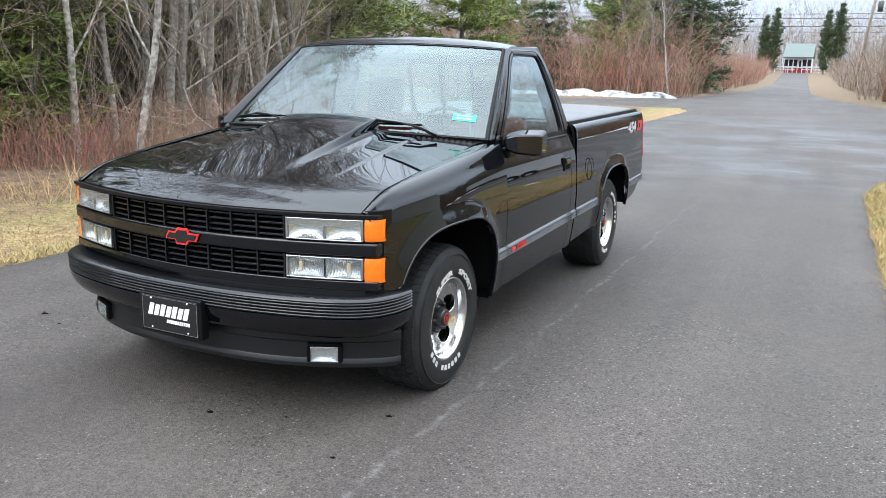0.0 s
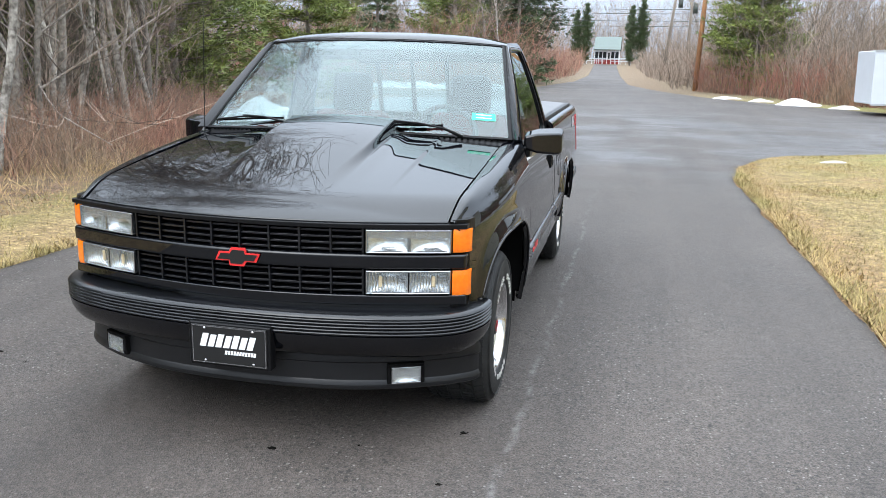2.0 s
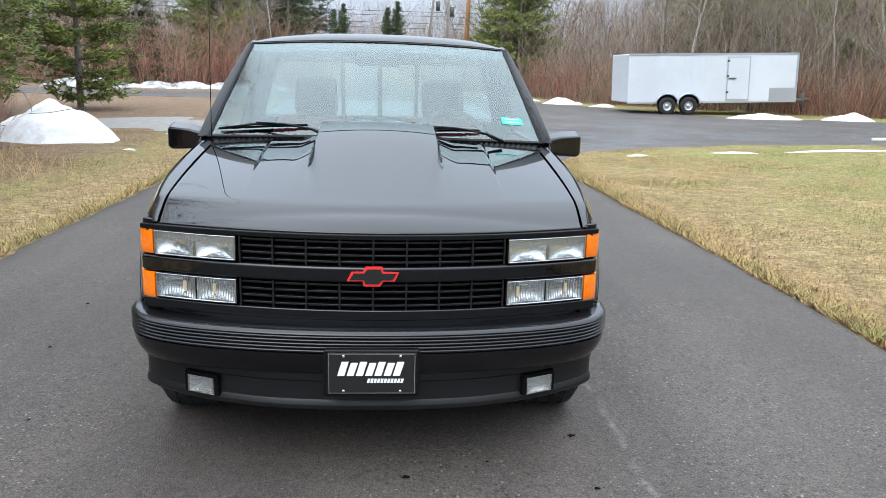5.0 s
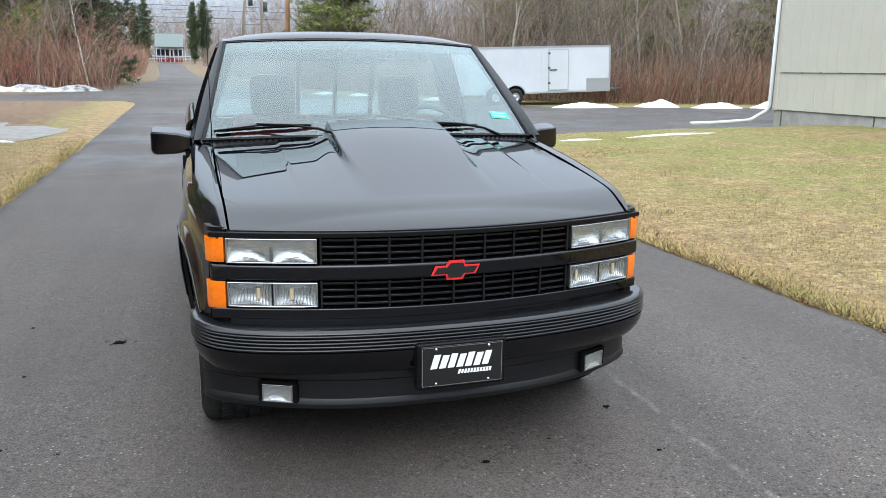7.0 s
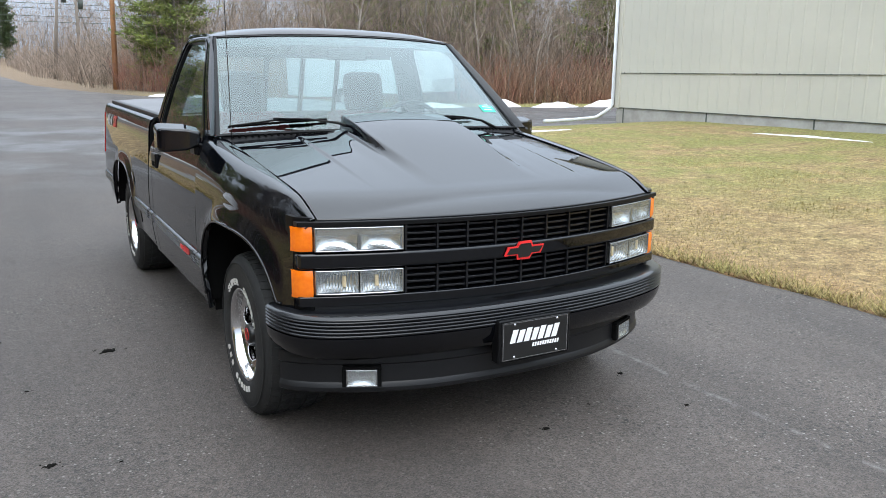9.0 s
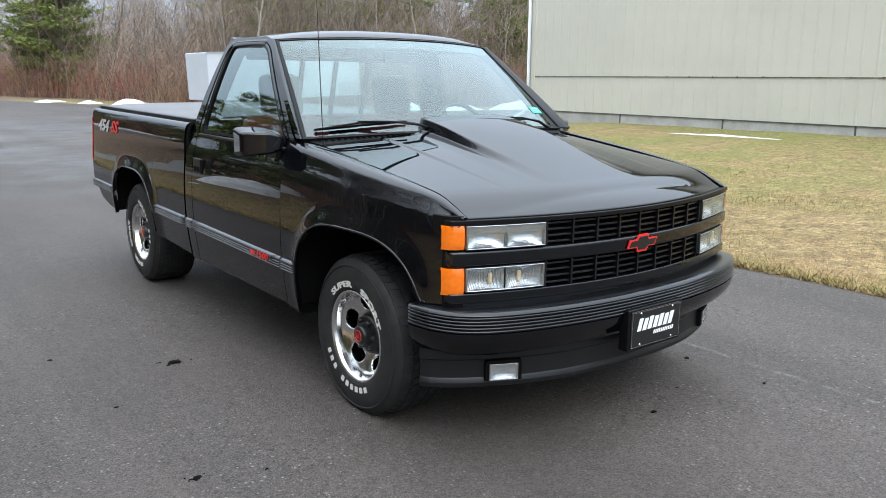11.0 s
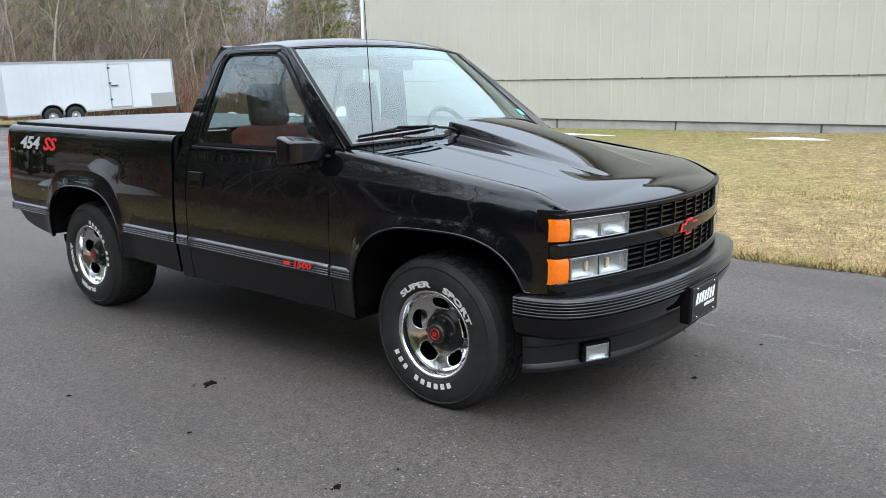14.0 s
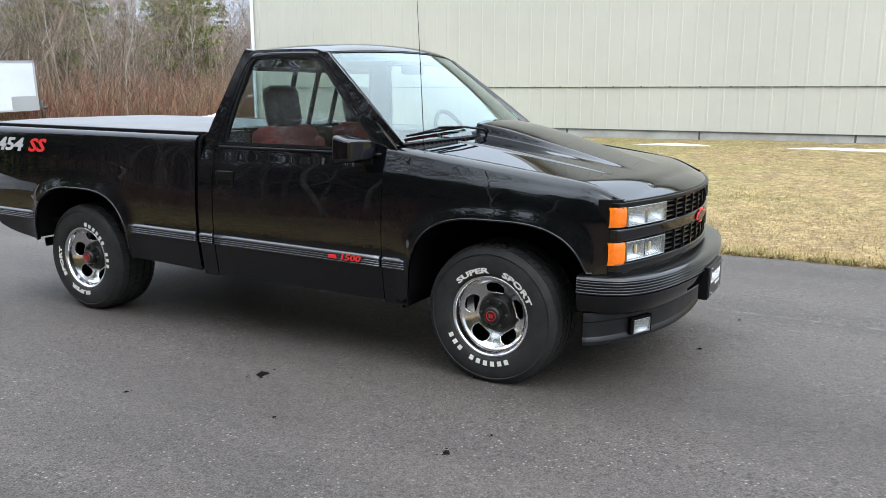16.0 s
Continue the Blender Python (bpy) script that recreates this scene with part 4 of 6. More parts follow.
# interior
box("cab_floor", (-0.86, -0.96, 0.42), (0.86, 0.30, 0.47), M["void"], truck)
box("firewall", (-0.86, -0.99, 0.42), (0.86, -0.95, 1.06), M["void"], truck)
rows = []
for i in range(15):
    x = lerp(-0.80, 0.80, i / 14)
    f = 0.14 * (x / 0.838) ** 2
    rows.append([(x, -1.125 + f, 1.118), (x, -1.04 + f * 0.6, 1.132), (x, -0.88, 1.126), (x, -0.74, 1.105), (x, -0.70, 1.07), (x, -0.70, 0.98), (x, -0.76, 0.86), (x, -0.80, 0.74)])
grid("dashboard", rows, M["dash"], truck, flip=True)


def seat(cx):
    st = empty("seat", "garnet cloth seat with tall headrest", "")
    st.parent = truck
    box("seat_cushion", (cx - 0.27, -0.42, 0.52), (cx + 0.27, 0.12, 0.74), M["seat"], st, bevel=0.06)
    box("seat_back", (-0.255, -0.07, 0.0), (0.255, 0.09, 0.50), M["seat"], st, bevel=0.06, m=pose(cx, 0.05, 0.70, -9, 0, 0))
    for q in (-1, 1):
        box("seat_bolster", (q * 0.215 - 0.05, -0.10, 0.04), (q * 0.215 + 0.05, 0.03, 0.42), M["seat"], st, bevel=0.04, m=pose(cx, 0.05, 0.70, -9, 0, 0))
    box("headrest", (-0.135, -0.055, 0.485), (0.135, 0.055, 0.745), M["dash"], st, bevel=0.05, m=pose(cx, 0.05, 0.70, -9, 0, 0))


seat(0.40)
seat(-0.40)
box("console", (-0.12, -0.55, 0.5), (0.12, 0.1, 0.82), M["dash"], truck, bevel=0.03)
for s in (-1, 1):
    box("door_trim", (0.835 if s > 0 else -0.855, -0.9, 0.62), (0.855 if s > 0 else -0.835, 0.18, 1.105), M["seat"], truck, bevel=0.008)
    box("arm_rest", (0.775 if s > 0 else -0.835, -0.5, 0.78), (0.835 if s > 0 else -0.775, 0.05, 0.86), M["seat"], truck, bevel=0.02)
wheel = empty("steering_wheel", "black steering wheel with spokes", "")
wheel.parent = truck
wm = pose(0.40, -0.62, 1.10, 64, 0, 0)
pts = [wm @ Vector((0.19 * math.cos(a), 0.19 * math.sin(a), 0)) for a in [2 * math.pi * i / 40 for i in range(41)]]
tube("wheel_rim", pts, 0.014, M["wheel_rim"], wheel)
for a in (200, 340, 270):
    tube("spoke", [wm @ Vector((0, 0, -0.02)), wm @ Vector((0.19 * math.cos(radians(a)), 0.19 * math.sin(radians(a)), 0))], 0.014, M["wheel_rim"], wheel)
tube("column", [wm @ Vector((0, 0, -0.01)), wm @ Vector((0, 0, -0.25))], 0.04, M["dash"], wheel)
box("inner_mirror", (-0.12, -0.56, 1.50), (0.12, -0.535, 1.565), M["trim"], truck, bevel=0.012)
for s in (-1, 1):
    box("sun_visor", (s * 0.33 - 0.24, -0.43, 1.585), (s * 0.33 + 0.24, -0.28, 1.603), M["dash"], truck, bevel=0.006)

# cowl vents, wipers, mirrors, aerial, sticker
rows = []
for i in range(31):
    x = lerp(-0.82, 0.82, i / 30)
    yb, zb = ws_base(i / 30).yz
    rows.append([(x, -1.194 + 0.140 * (x / 0.8) ** 2 - 0.02, zb - 0.046), (x, yb - 0.02, zb - 0.012), (x, yb + 0.02, zb)])
grid("cowl_panel", rows, M["trim"], truck, flip=True, thick=0.01)
for k in range(56):
    x = lerp(-0.78, 0.78, k / 55)
    if abs(x) < 0.30:
        continue
    yb, zb = ws_base((x + 0.846) / 1.692).yz
    box("cowl_slat", (x - 0.005, yb - 0.020, zb - 0.014), (x + 0.005, yb - 0.006, zb - 0.006), M["void"], truck)


def wiper(x0, x1, v1):
    w = empty("wiper", "black windshield wiper arm and blade", "")
    w.parent = truck
    t0, t1 = (x0 + 0.846) / 1.692, (x1 + 0.846) / 1.692
    a = ws_base(t0) + Vector((0, -0.05, 0.0))
    b = ws_point(t1, v1, 0.035)
    tube("wiper_arm", [a, a.lerp(b, 0.25) + Vector((0, -0.006, 0.022)), a.lerp(b, 0.6) + Vector((0, -0.006, 0.020)), b], [0.010, 0.007, 0.005, 0.004], M["trim"], w, sides=6)
    pts = []
    for k in range(9):
        q = lerp(-0.5, 0.5, k / 8)
        tt = t1 + (0.30 if x1 > x0 else -0.30) * q
        pts.append(ws_point(max(0.03, min(0.97, tt)), v1 - 0.01 - 0.03 * q, 0.014))
    tube("wiper_blade", pts, 0.006, M["void"], w, sides=5)
    tube("wiper_bow", [p + Vector((0, -0.006, 0.014 * (1 - abs(i - 3) / 3.5))) for i, p in enumerate(pts[1:-1])], 0.005, M["trim"], w, sides=5)


wiper(0.62, 0.26, 0.060)
wiper(-0.22, -0.60, 0.070)
for s in (-1, 1):
    mir = empty("side_mirror", "black paddle-shaped door mirror", "")
    mir.parent = truck
    mir.location = (0, 0, -0.020)
    bm = bmesh.new()
    ends = []
    for x, ya, yb, z0, z1 in ((0.892, -0.880, -0.800, 1.095, 1.190), (0.960, -0.878, -0.768, 1.075, 1.208), (1.065, -0.835, -0.730, 1.066, 1.212), (1.085, -0.815, -0.728, 1.078, 1.202)):
        ends.append([bm.verts.new((s * x, y, z)) for y, z in ((ya, z0 + 0.012), (yb, z0), (yb, z1), (ya, z1 - 0.022))])
    for e0, e1 in zip(ends, ends[1:]):
        for k in range(4):
            bm.faces.new((e0[k], e0[(k + 1) % 4], e1[(k + 1) % 4], e1[k]))
    bm.faces.new(ends[0])
    bm.faces.new(ends[-1])
    bm_object("mirror_shell", bm, M["paint"], mir, bevel=0.016, segs=3)
    box("mirror_glass", (s * 1.0 - 0.062, -0.742, 1.098), (s * 1.0 + 0.062, -0.736, 1.184), M["chrome"], mir, bevel=0.002)
    box("mirror_foot", (s * 0.895 - 0.03, -0.86, 1.060), (s * 0.895 + 0.03, -0.76, 1.12), M["trim"], mir, bevel=0.01)
aer = empty("aerial", "thin whip aerial on a small base", "")
aer.parent = truck
tube("aerial_base", [(-0.803, -1.095, 1.088), (-0.803, -1.095, 1.115)], [0.014, 0.009], M["trim"], aer)
tube("aerial_whip", [(-0.803, -1.095, 1.11), (-0.802, -1.075, 1.5), (-0.80, -1.05, 1.92)], [0.0022, 0.002, 0.0014], M["trim"], aer, sides=5)
rows = [[tuple(ws_point(lerp(0.885, 0.955, i / 6), lerp(0.150, 0.215, k / 4), 0.0025)) for k in range(5)] for i in range(7)]
grid("green_decal", rows, M["sticker"], truck, "green windshield sticker with pale bars", flip=True)
for v in (0.168, 0.195):
    rows = [[tuple(ws_point(lerp(0.897, 0.943, i / 4), v + 0.006 * k, 0.004)) for k in range(2)] for i in range(5)]
    grid("decal_print", rows, M["white"], truck, flip=True)


# door handles, mouldings, badges
def side_x(y, z, kind="cab"):
    c = spline([(x, 0, zz) for x, zz in side_curve(y, kind)], 60)
    best = min(c, key=lambda p: abs(p.z - z))
    return best.x


def moulding(y0, y1, kind, s):
    sec = [(0.000, 0.0), (0.005, -0.001), (0.015, -0.011), (0.017, -0.017), (0.017, -0.020)]
    for k in range(3):
        z = -0.0215 - 0.012 * k
        sec += [(0.010, z), (0.010, z - 0.003), (0.017, z - 0.004), (0.0165, z - 0.0105)]
    sec += [(0.010, -0.059), (0.000, -0.062)]
    line = lambda y: 0.580 + 0.010 * (y + 1)
    rows = []
    for i in range(13):
        y = lerp(y0, y1, i / 12)
        xb = side_x(y, 0.56, kind)
        rows.append([(s * (xb + o), y, line(y) + z) for o, z in sec])
    rows = [[(s * side_x(y0, 0.56, kind), y0, line(y0) + z) for _, z in sec]] + rows + [[(s * side_x(y1, 0.56, kind), y1, line(y1) + z) for _, z in sec]]
    grid("side_moulding", rows, M["mould"], truck, "ribbed dark grey side moulding", flip=s > 0)


for s in (-1, 1):
    moulding(-1.066, -0.938, "fender", s)
    moulding(-0.918, 0.214, "cab", s)
    moulding(0.234, 0.330, "cab", s)
    moulding(0.366, 0.925, "bed", s)
    moulding(1.855, 2.405, "bed", s)
    x = side_x(0.12, 0.915)
    dh = empty("door_handle", "black recessed paddle door handle", "")
    dh.parent = truck
    dh.location = (0, 0.022, -0.030)
    box("handle_plate", (s * x - 0.012, 0.045, 0.905), (s * x + 0.012, 0.165, 0.990), M["trim"], dh, bevel=0.006)
    # raised near-black block, stands for the shade of the handle recess
    box("handle_recess", (s * x - 0.013, 0.058, 0.915), (s * x + 0.0135, 0.152, 0.945), M["void"], dh, bevel=0.003)
    box("handle_paddle", (s * x - 0.008, 0.056, 0.948), (s * x + 0.018, 0.154, 0.978), M["paint"], dh, bevel=0.005)


def side_text(string, size, yc, z, x, s, mat, shear=0.15, parent=None, name="badge_letters", wide=1.0, surf=""):
    v, f = text_mesh(string, size, shear, 0.03)
    v = [(px * wide, py) for px, py in v]
    n = len(v)
    if surf:
        prof = spline([(q, 0, zz) for q, zz in side_curve(2.0, surf)], 120)
        hug = lambda yy, zz: min(prof, key=lambda p: abs(p.z - zz)).x + plan(2.0) - plan(yy) + 0.0015
        mk = lambda px, py, dx: (s * (hug(yc + s * px, z + py) + dx), yc + s * px, z + py)
    else:
        mk = lambda px, py, dx: (s * (x + dx), yc + s * px, z + py)
    verts = [mk(px, py, 0.0) for px, py in v] + [mk(px, py, 0.003) for px, py in v]
    faces = [tuple(i + n for i in q) for q in f] + f
    mesh_object(name, verts, faces, mat, parent or truck, smooth=False)


for s in (-1, 1):
    xx = side_x(2.1, 0.965, "bed") - 0.004
    side_text("454", 0.118, 2.085 if s < 0 else 1.960, 1.005, xx + 0.004, s, M["silver"], 0.3, wide=1.55, surf="bed")
    side_text("SS", 0.118, 1.80 if s < 0 else 2.235, 1.005, xx + 0.004, s, M["red"], 0.3, wide=1.55, surf="bed")
    mx = side_x(-0.7, 0.57) + 0.016
    side_text("1500", 0.046, -0.74, 0.5395, mx, s, M["red"], 0.2, wide=1.45)
    box("badge_mark", (s * mx - 0.002, -0.655 if s < 0 else -0.875, 0.541), (s * mx + 0.003, -0.605 if s < 0 else -0.825, 0.561), M["red"], truck, bevel=0.001)

# bed: tailgate, cover, lamps, step bumper
box("tailgate", (-0.80, 2.385, 0.50), (0.80, 2.425, 1.150), M["paint"], truck, bevel=0.01)
box("rear_bumper", (-0.84, 2.40, 0.50), (0.84, 2.50, 0.64), M["paint"], truck, bevel=0.03)
box("bed_front", (-0.86, 0.352, 0.45), (0.86, 0.380, 1.135), M["void"], truck, bevel=0.005)
for s in (-1, 1):
    rows = [[(s * (side_x(y, z, "bed") + 0.004), y, z) for z in [lerp(0.765, 1.085, k / 8) for k in range(9)]] for y in (2.396, 2.406, 2.418)]
    rows.append([(s * 0.83, 2.432, z) for z in [lerp(0.765, 1.085, k / 8) for k in range(9)]])
    grid("tail_lamp", rows, M["tail"], truck, "red tail lamp lens", flip=s > 0, thick=0.02)
cover = empty("tonneau_cover", "grey vinyl tonneau cover in a black frame", "")
cover.parent = truck
cover.location = (0, 0, 0.1005)
cover.rotation_euler = (0.006, 0, 0)
rows = []
for i in range(25):
    x = lerp(-0.835, 0.835, i / 24)
    rows.append([(x, lerp(0.375, 2.39, k / 30), 1.062 + 0.018 * (1 - (x / 0.84) ** 4) + 0.002 * math.sin(9 * k / 30) + 0.0015 * noise.noise((x * 3, k * 0.3, 0))) for k in range(31)])
grid("cover_sheet", rows, M["vinyl"], cover, flip=True, thick=0.006)
for s in (-1, 1):
    box("cover_rail", (s * 0.848 - 0.020, 0.37, 1.042), (s * 0.848 + 0.020, 2.40, 1.066), M["trim"], cover, bevel=0.005)
box("cover_rail", (-0.85, 2.375, 1.042), (0.85, 2.41, 1.066), M["trim"], cover, bevel=0.005)
lathe("fuel_door", [(0.0, 0.078), (0.0015, 0.078), (0.0015, 0.073), (0.0, 0.072)], (side_x(0.62, 0.80, "bed") + 0.004, 0.66, 0.83), M["void"], truck, steps=32)

# under the body
box("chassis_rail", (-0.45, -2.0, 0.30), (-0.35, 2.3, 0.42), M["void"], truck)
box("chassis_rail", (0.35, -2.0, 0.30), (0.45, 2.3, 0.42), M["void"], truck)
box("engine_block", (-0.33, -1.95, 0.30), (0.33, -0.8, 0.95), M["void"], truck, bevel=0.05)
box("bed_floor", (-0.84, 0.40, 0.50), (0.84, 2.38, 0.54), M["void"], truck)
for s in (-1, 1):
    tube("exhaust_pipe", [(s * 0.55, 1.75, 0.36), (s * 0.70, 1.90, 0.37), (s * 0.82, 1.96, 0.36)], 0.030, M["void"], truck)
    for arch in (FRONT_ARCH, REAR_ARCH):
        yc, half = arch[0], arch[1] + 0.02
        floor_z = 0.30 if yc < 0 else 0.42
        edge_pts = []
        for k in range(37):
            y = yc - half * math.cos(math.pi * k / 36)
            edge_pts.append((y, max(floor_z, (arch_z(y, arch, 0.0201) or 0.33))))
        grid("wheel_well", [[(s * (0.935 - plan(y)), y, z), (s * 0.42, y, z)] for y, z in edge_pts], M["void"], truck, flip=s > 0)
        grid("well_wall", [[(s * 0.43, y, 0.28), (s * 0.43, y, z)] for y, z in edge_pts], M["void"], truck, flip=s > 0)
for s in (-1, 1):
    box("splash_panel", (s * 0.67 - 0.23, -1.035, 0.31), (s * 0.67 + 0.23, -1.02, 0.62), M["void"], truck)
tube("rear_axle", [(-0.7, WHEELS[1], HUB[WHEELS[1]]), (0.7, WHEELS[1], HUB[WHEELS[1]])], 0.05, M["void"], truck)
tube("front_axle", [(-0.7, WHEELS[0], HUB[WHEELS[0]]), (0.7, WHEELS[0], HUB[WHEELS[0]])], 0.04, M["void"], truck)
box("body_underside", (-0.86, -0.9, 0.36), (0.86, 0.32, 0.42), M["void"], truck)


# wheels
def road_wheel(s, yc):
    w = empty("wheel", "polished slotted wheel in a white-lettered tyre", "")
    w.parent = truck
    C = (s * 0.890, yc, HUB[yc])
    R = 0.351
    tyre = lathe("tyre", [(-0.270, 0.20), (-0.278, 0.235), (-0.280, 0.29), (-0.268, R - 0.018), (-0.245, R - 0.004), (-0.20, R - 0.001), (-0.13, R), (-0.06, R - 0.001), (-0.016, R - 0.004), (0.006, R - 0.018), (0.018, 0.300), (0.022, 0.275), (0.0220, 0.245), (0.0205, 0.218), (0.012, 0.206), (-0.010, 0.198)], C, M["tyre"], w, steps=96, side=s)
    # tread ribs
    v, f = [], []
    for ring, (x0, x1) in enumerate(((-0.262, -0.222), (-0.212, -0.170), (-0.158, -0.112), (-0.100, -0.056), (-0.046, -0.006))):
        n = 56
        for k in range(n):
            a0 = 2 * math.pi * (k + 0.5 * (ring % 2)) / n
            a1 = a0 + 2 * math.pi / n * 0.80
            sk = 0.03 if ring % 2 else -0.03
            base = len(v)
            drop = 0.010 if ring in (0, 4) else 0.0
            for r in (R - 0.008, R + 0.005):
                for x, a in ((x0, a0), (x1, a0 + sk), (x1, a1 + sk), (x0, a1)):
                    rr = r - (drop if (x == x1 and ring == 4) or (x == x0 and ring == 0) else 0)
                    v.append((C[0] + s * x, C[1] + rr * math.cos(a), C[2] + rr * math.sin(a)))
            b = base
            f += [(b + 4, b + 5, b + 6, b + 7), (b, b + 1, b + 5, b + 4), (b + 1, b + 2, b + 6, b + 5), (b + 2, b + 3, b + 7, b + 6), (b + 3, b, b + 4, b + 7)]
    tread = mesh_object("tread", v, f, M["tyre"], tyre, smooth=False)
    # the tyre stands a little flattened on the asphalt
    flat = ground_z(0, yc) - truck.matrix_basis.translation.z - yc * math.sin(radians(0.20))
    for part_mesh in (tyre, tread):
        for q in part_mesh.data.vertices:
            if q.co.z < flat + 0.003:
                q.co.z = flat + 0.003 * (q.co.z - C[2] + R) / 0.06 - (0.002 if part_mesh is tread else 0.0)
    # shoulder grooves on the sidewall
    for r in (0.312,):
        lathe("sidewall_ring", [(0.0175, r + 0.004), (0.0205, r + 0.002), (0.0205, r - 0.002), (0.0175, r - 0.004)], C, M["tyre"], tyre, steps=72, side=s)

    def arc_word(word, mid, bars=False):
        size = 0.034
        if not bars:
            vv, ff = text_mesh(word, size, 0.0, 0.035)
            vv = [(px * 2.0, py * 1.05) for px, py in vv]
        else:
            vv, ff = [], []
            vv = [(-0.0105, 0.002), (0.0105, 0.002), (0.0105, 0.026), (-0.0105, 0.026)]
            ff = [(0, 1, 2, 3)]
        verts = []
        for lift in (0.0, 0.003):
            for px, py in vv:
                r = 0.220 + py
                a = mid - px / 0.236
                ca, sa = math.cos(a), math.sin(a)
                side_x_here = table(r, [(0.206, 0.0125), (0.218, 0.0208), (0.245, 0.0223), (0.275, 0.0223), (0.30, 0.0182)])
                verts.append((C[0] + s * (side_x_here + 0.0006 + lift), C[1] + s * r * ca, C[2] + r * sa))
        n = len(vv)
        mesh_object("letter_bar" if bars else "tyre_word", verts, [tuple(i + n for i in q) for q in ff] + ff, M["letter"], tyre, "raised white lettering", smooth=False)
    spin = 0.0 if yc < 0 else 2.5
    arc_word("SUPER", math.pi / 2 + 0.42 + spin)
    arc_word("SPORT", math.pi / 2 - 0.74 + spin)
    for k in range(10):
        if k != 6:
            arc_word("", -1.14 - 0.165 * k + spin, True)
    # rim: outer lip, slotted face, hub
    rim = lathe("rim", [(-0.20, 0.19), (-0.03, 0.192), (0.006, 0.204), (0.013, 0.2035), (0.014, 0.198), (0.008, 0.190), (-0.006, 0.186), (-0.032, 0.179)], C, M["chrome"], w, "polished wheel rim", steps=72, side=s)
    n = 5
    rows = []
    steps = 220
    prof = [(-0.030, 0.180), (-0.040, 0.168), (-0.050, 0.150), (-0.060, 0.128), (-0.070, 0.108), (-0.078, 0.090), (-0.082, 0.070)]
    verts, faces = [], []
    # slotted face: skip the quads that fall in a slot
    fine = []
    for i in range(43):
        t = i / 42 * (len(prof) - 1)
        k = min(int(t), len(prof) - 2)
        fine.append((lerp(prof[k][0], prof[k + 1][0], t - k), lerp(prof[k][1], prof[k + 1][1], t - k)))
    for i in range(steps):
        a = 2 * math.pi * i / steps
        for x, r in fine:
            verts.append((C[0] + s * x, C[1] + s * r * math.cos(a), C[2] + r * math.sin(a)))
    m = len(fine)
    for i in range(steps):
        a = 2 * math.pi * (i + 0.5) / steps
        ph = ((a - math.pi / 2 + math.pi / n) % (2 * math.pi / n)) - math.pi / n
        for j in range(m - 1):
            r = (fine[j][1] + fine[j + 1][1]) / 2
            du, dv = ph * r / 0.050, (r - 0.137) / 0.029
            if abs(du) ** 2.6 + abs(dv) ** 2.6 < 1:
                continue
            i2 = (i + 1) % steps
            q = (i * m + j, i * m + j + 1, i2 * m + j + 1, i2 * m + j)
            faces.append(q)
    face = mesh_object("wheel_face", verts, faces, M["chrome"], rim)
    so = face.modifiers.new("solid", "SOLIDIFY")
    so.thickness, so.offset = 0.014, 0
    lathe("brake_drum", [(-0.17, 0.02), (-0.135, 0.03), (-0.132, 0.150), (-0.17, 0.155)], C, M["void"], w, steps=32, side=s)
    lathe("hub_bowl", [(-0.092, 0.100), (-0.078, 0.094), (-0.050, 0.086), (-0.044, 0.078), (-0.046, 0.060), (-0.046, 0.046)], C, M["cap"], w, steps=40, side=s)
    lathe("centre_cap", [(-0.050, 0.050), (-0.016, 0.046), (-0.006, 0.041), (-0.004, 0.034), (-0.004, 0.0005)], C, M["cap"], w, "black centre cap with red mark", steps=40, side=s)
    lathe("cap_ring", [(-0.0038, 0.026), (-0.0020, 0.0255), (-0.0020, 0.0235), (-0.0038, 0.023)], C, M["red"], w, steps=32, side=s)
    side_text("SS", 0.026, C[1], C[2] - 0.009, abs(C[0]) - 0.004, s, M["red"], 0.0, w, "cap_letters")
    for k in range(6):
        a = 2 * math.pi * k / 6
        lathe("lug_nut", [(-0.05, 0.012), (-0.030, 0.011), (-0.026, 0.007), (-0.025, 0.0005)], (C[0], C[1] + 0.067 * math.cos(a), C[2] + 0.067 * math.sin(a)), M["cap"], w, steps=6, side=s)


for s in (-1, 1):
    for yc in WHEELS:
        road_wheel(s, yc)

# ---- building, trailer, house, poles ----
shed = empty("metal_building", "pale green-grey ribbed metal building on a concrete foundation", "building", (13.9, 13.0, 0.1))


def local(ob, parent):
    ob.parent = parent
    ob.matrix_parent_inverse = Matrix.Translation(parent.location).inverted()
    return ob


WX, WY0, WY1 = 13.9, -30.0, 13.0
local(box("foundation", (WX - 0.02, WY0, 0.0), (WX + 16, WY1, 0.54), M["concrete"], bevel=0.02), shed)


def ribbed_wall(name, z0, z1, off):
    xsec = []
    y = WY0
    while y < WY1 - 0.05:
        xsec += [(y, 0.0), (y + 0.26, 0.0), (y + 0.275, -0.008), (y + 0.305, -0.008), (y + 0.32, 0.0)]
        y += 0.32
    xsec.append((WY1, 0.0))
    rows = [[(WX - 0.03 + d + off, y, z0), (WX - 0.03 + d + off, y, z1)] for y, d in xsec]
    return local(grid(name, rows, M["siding"], flip=True, smooth=False), shed)


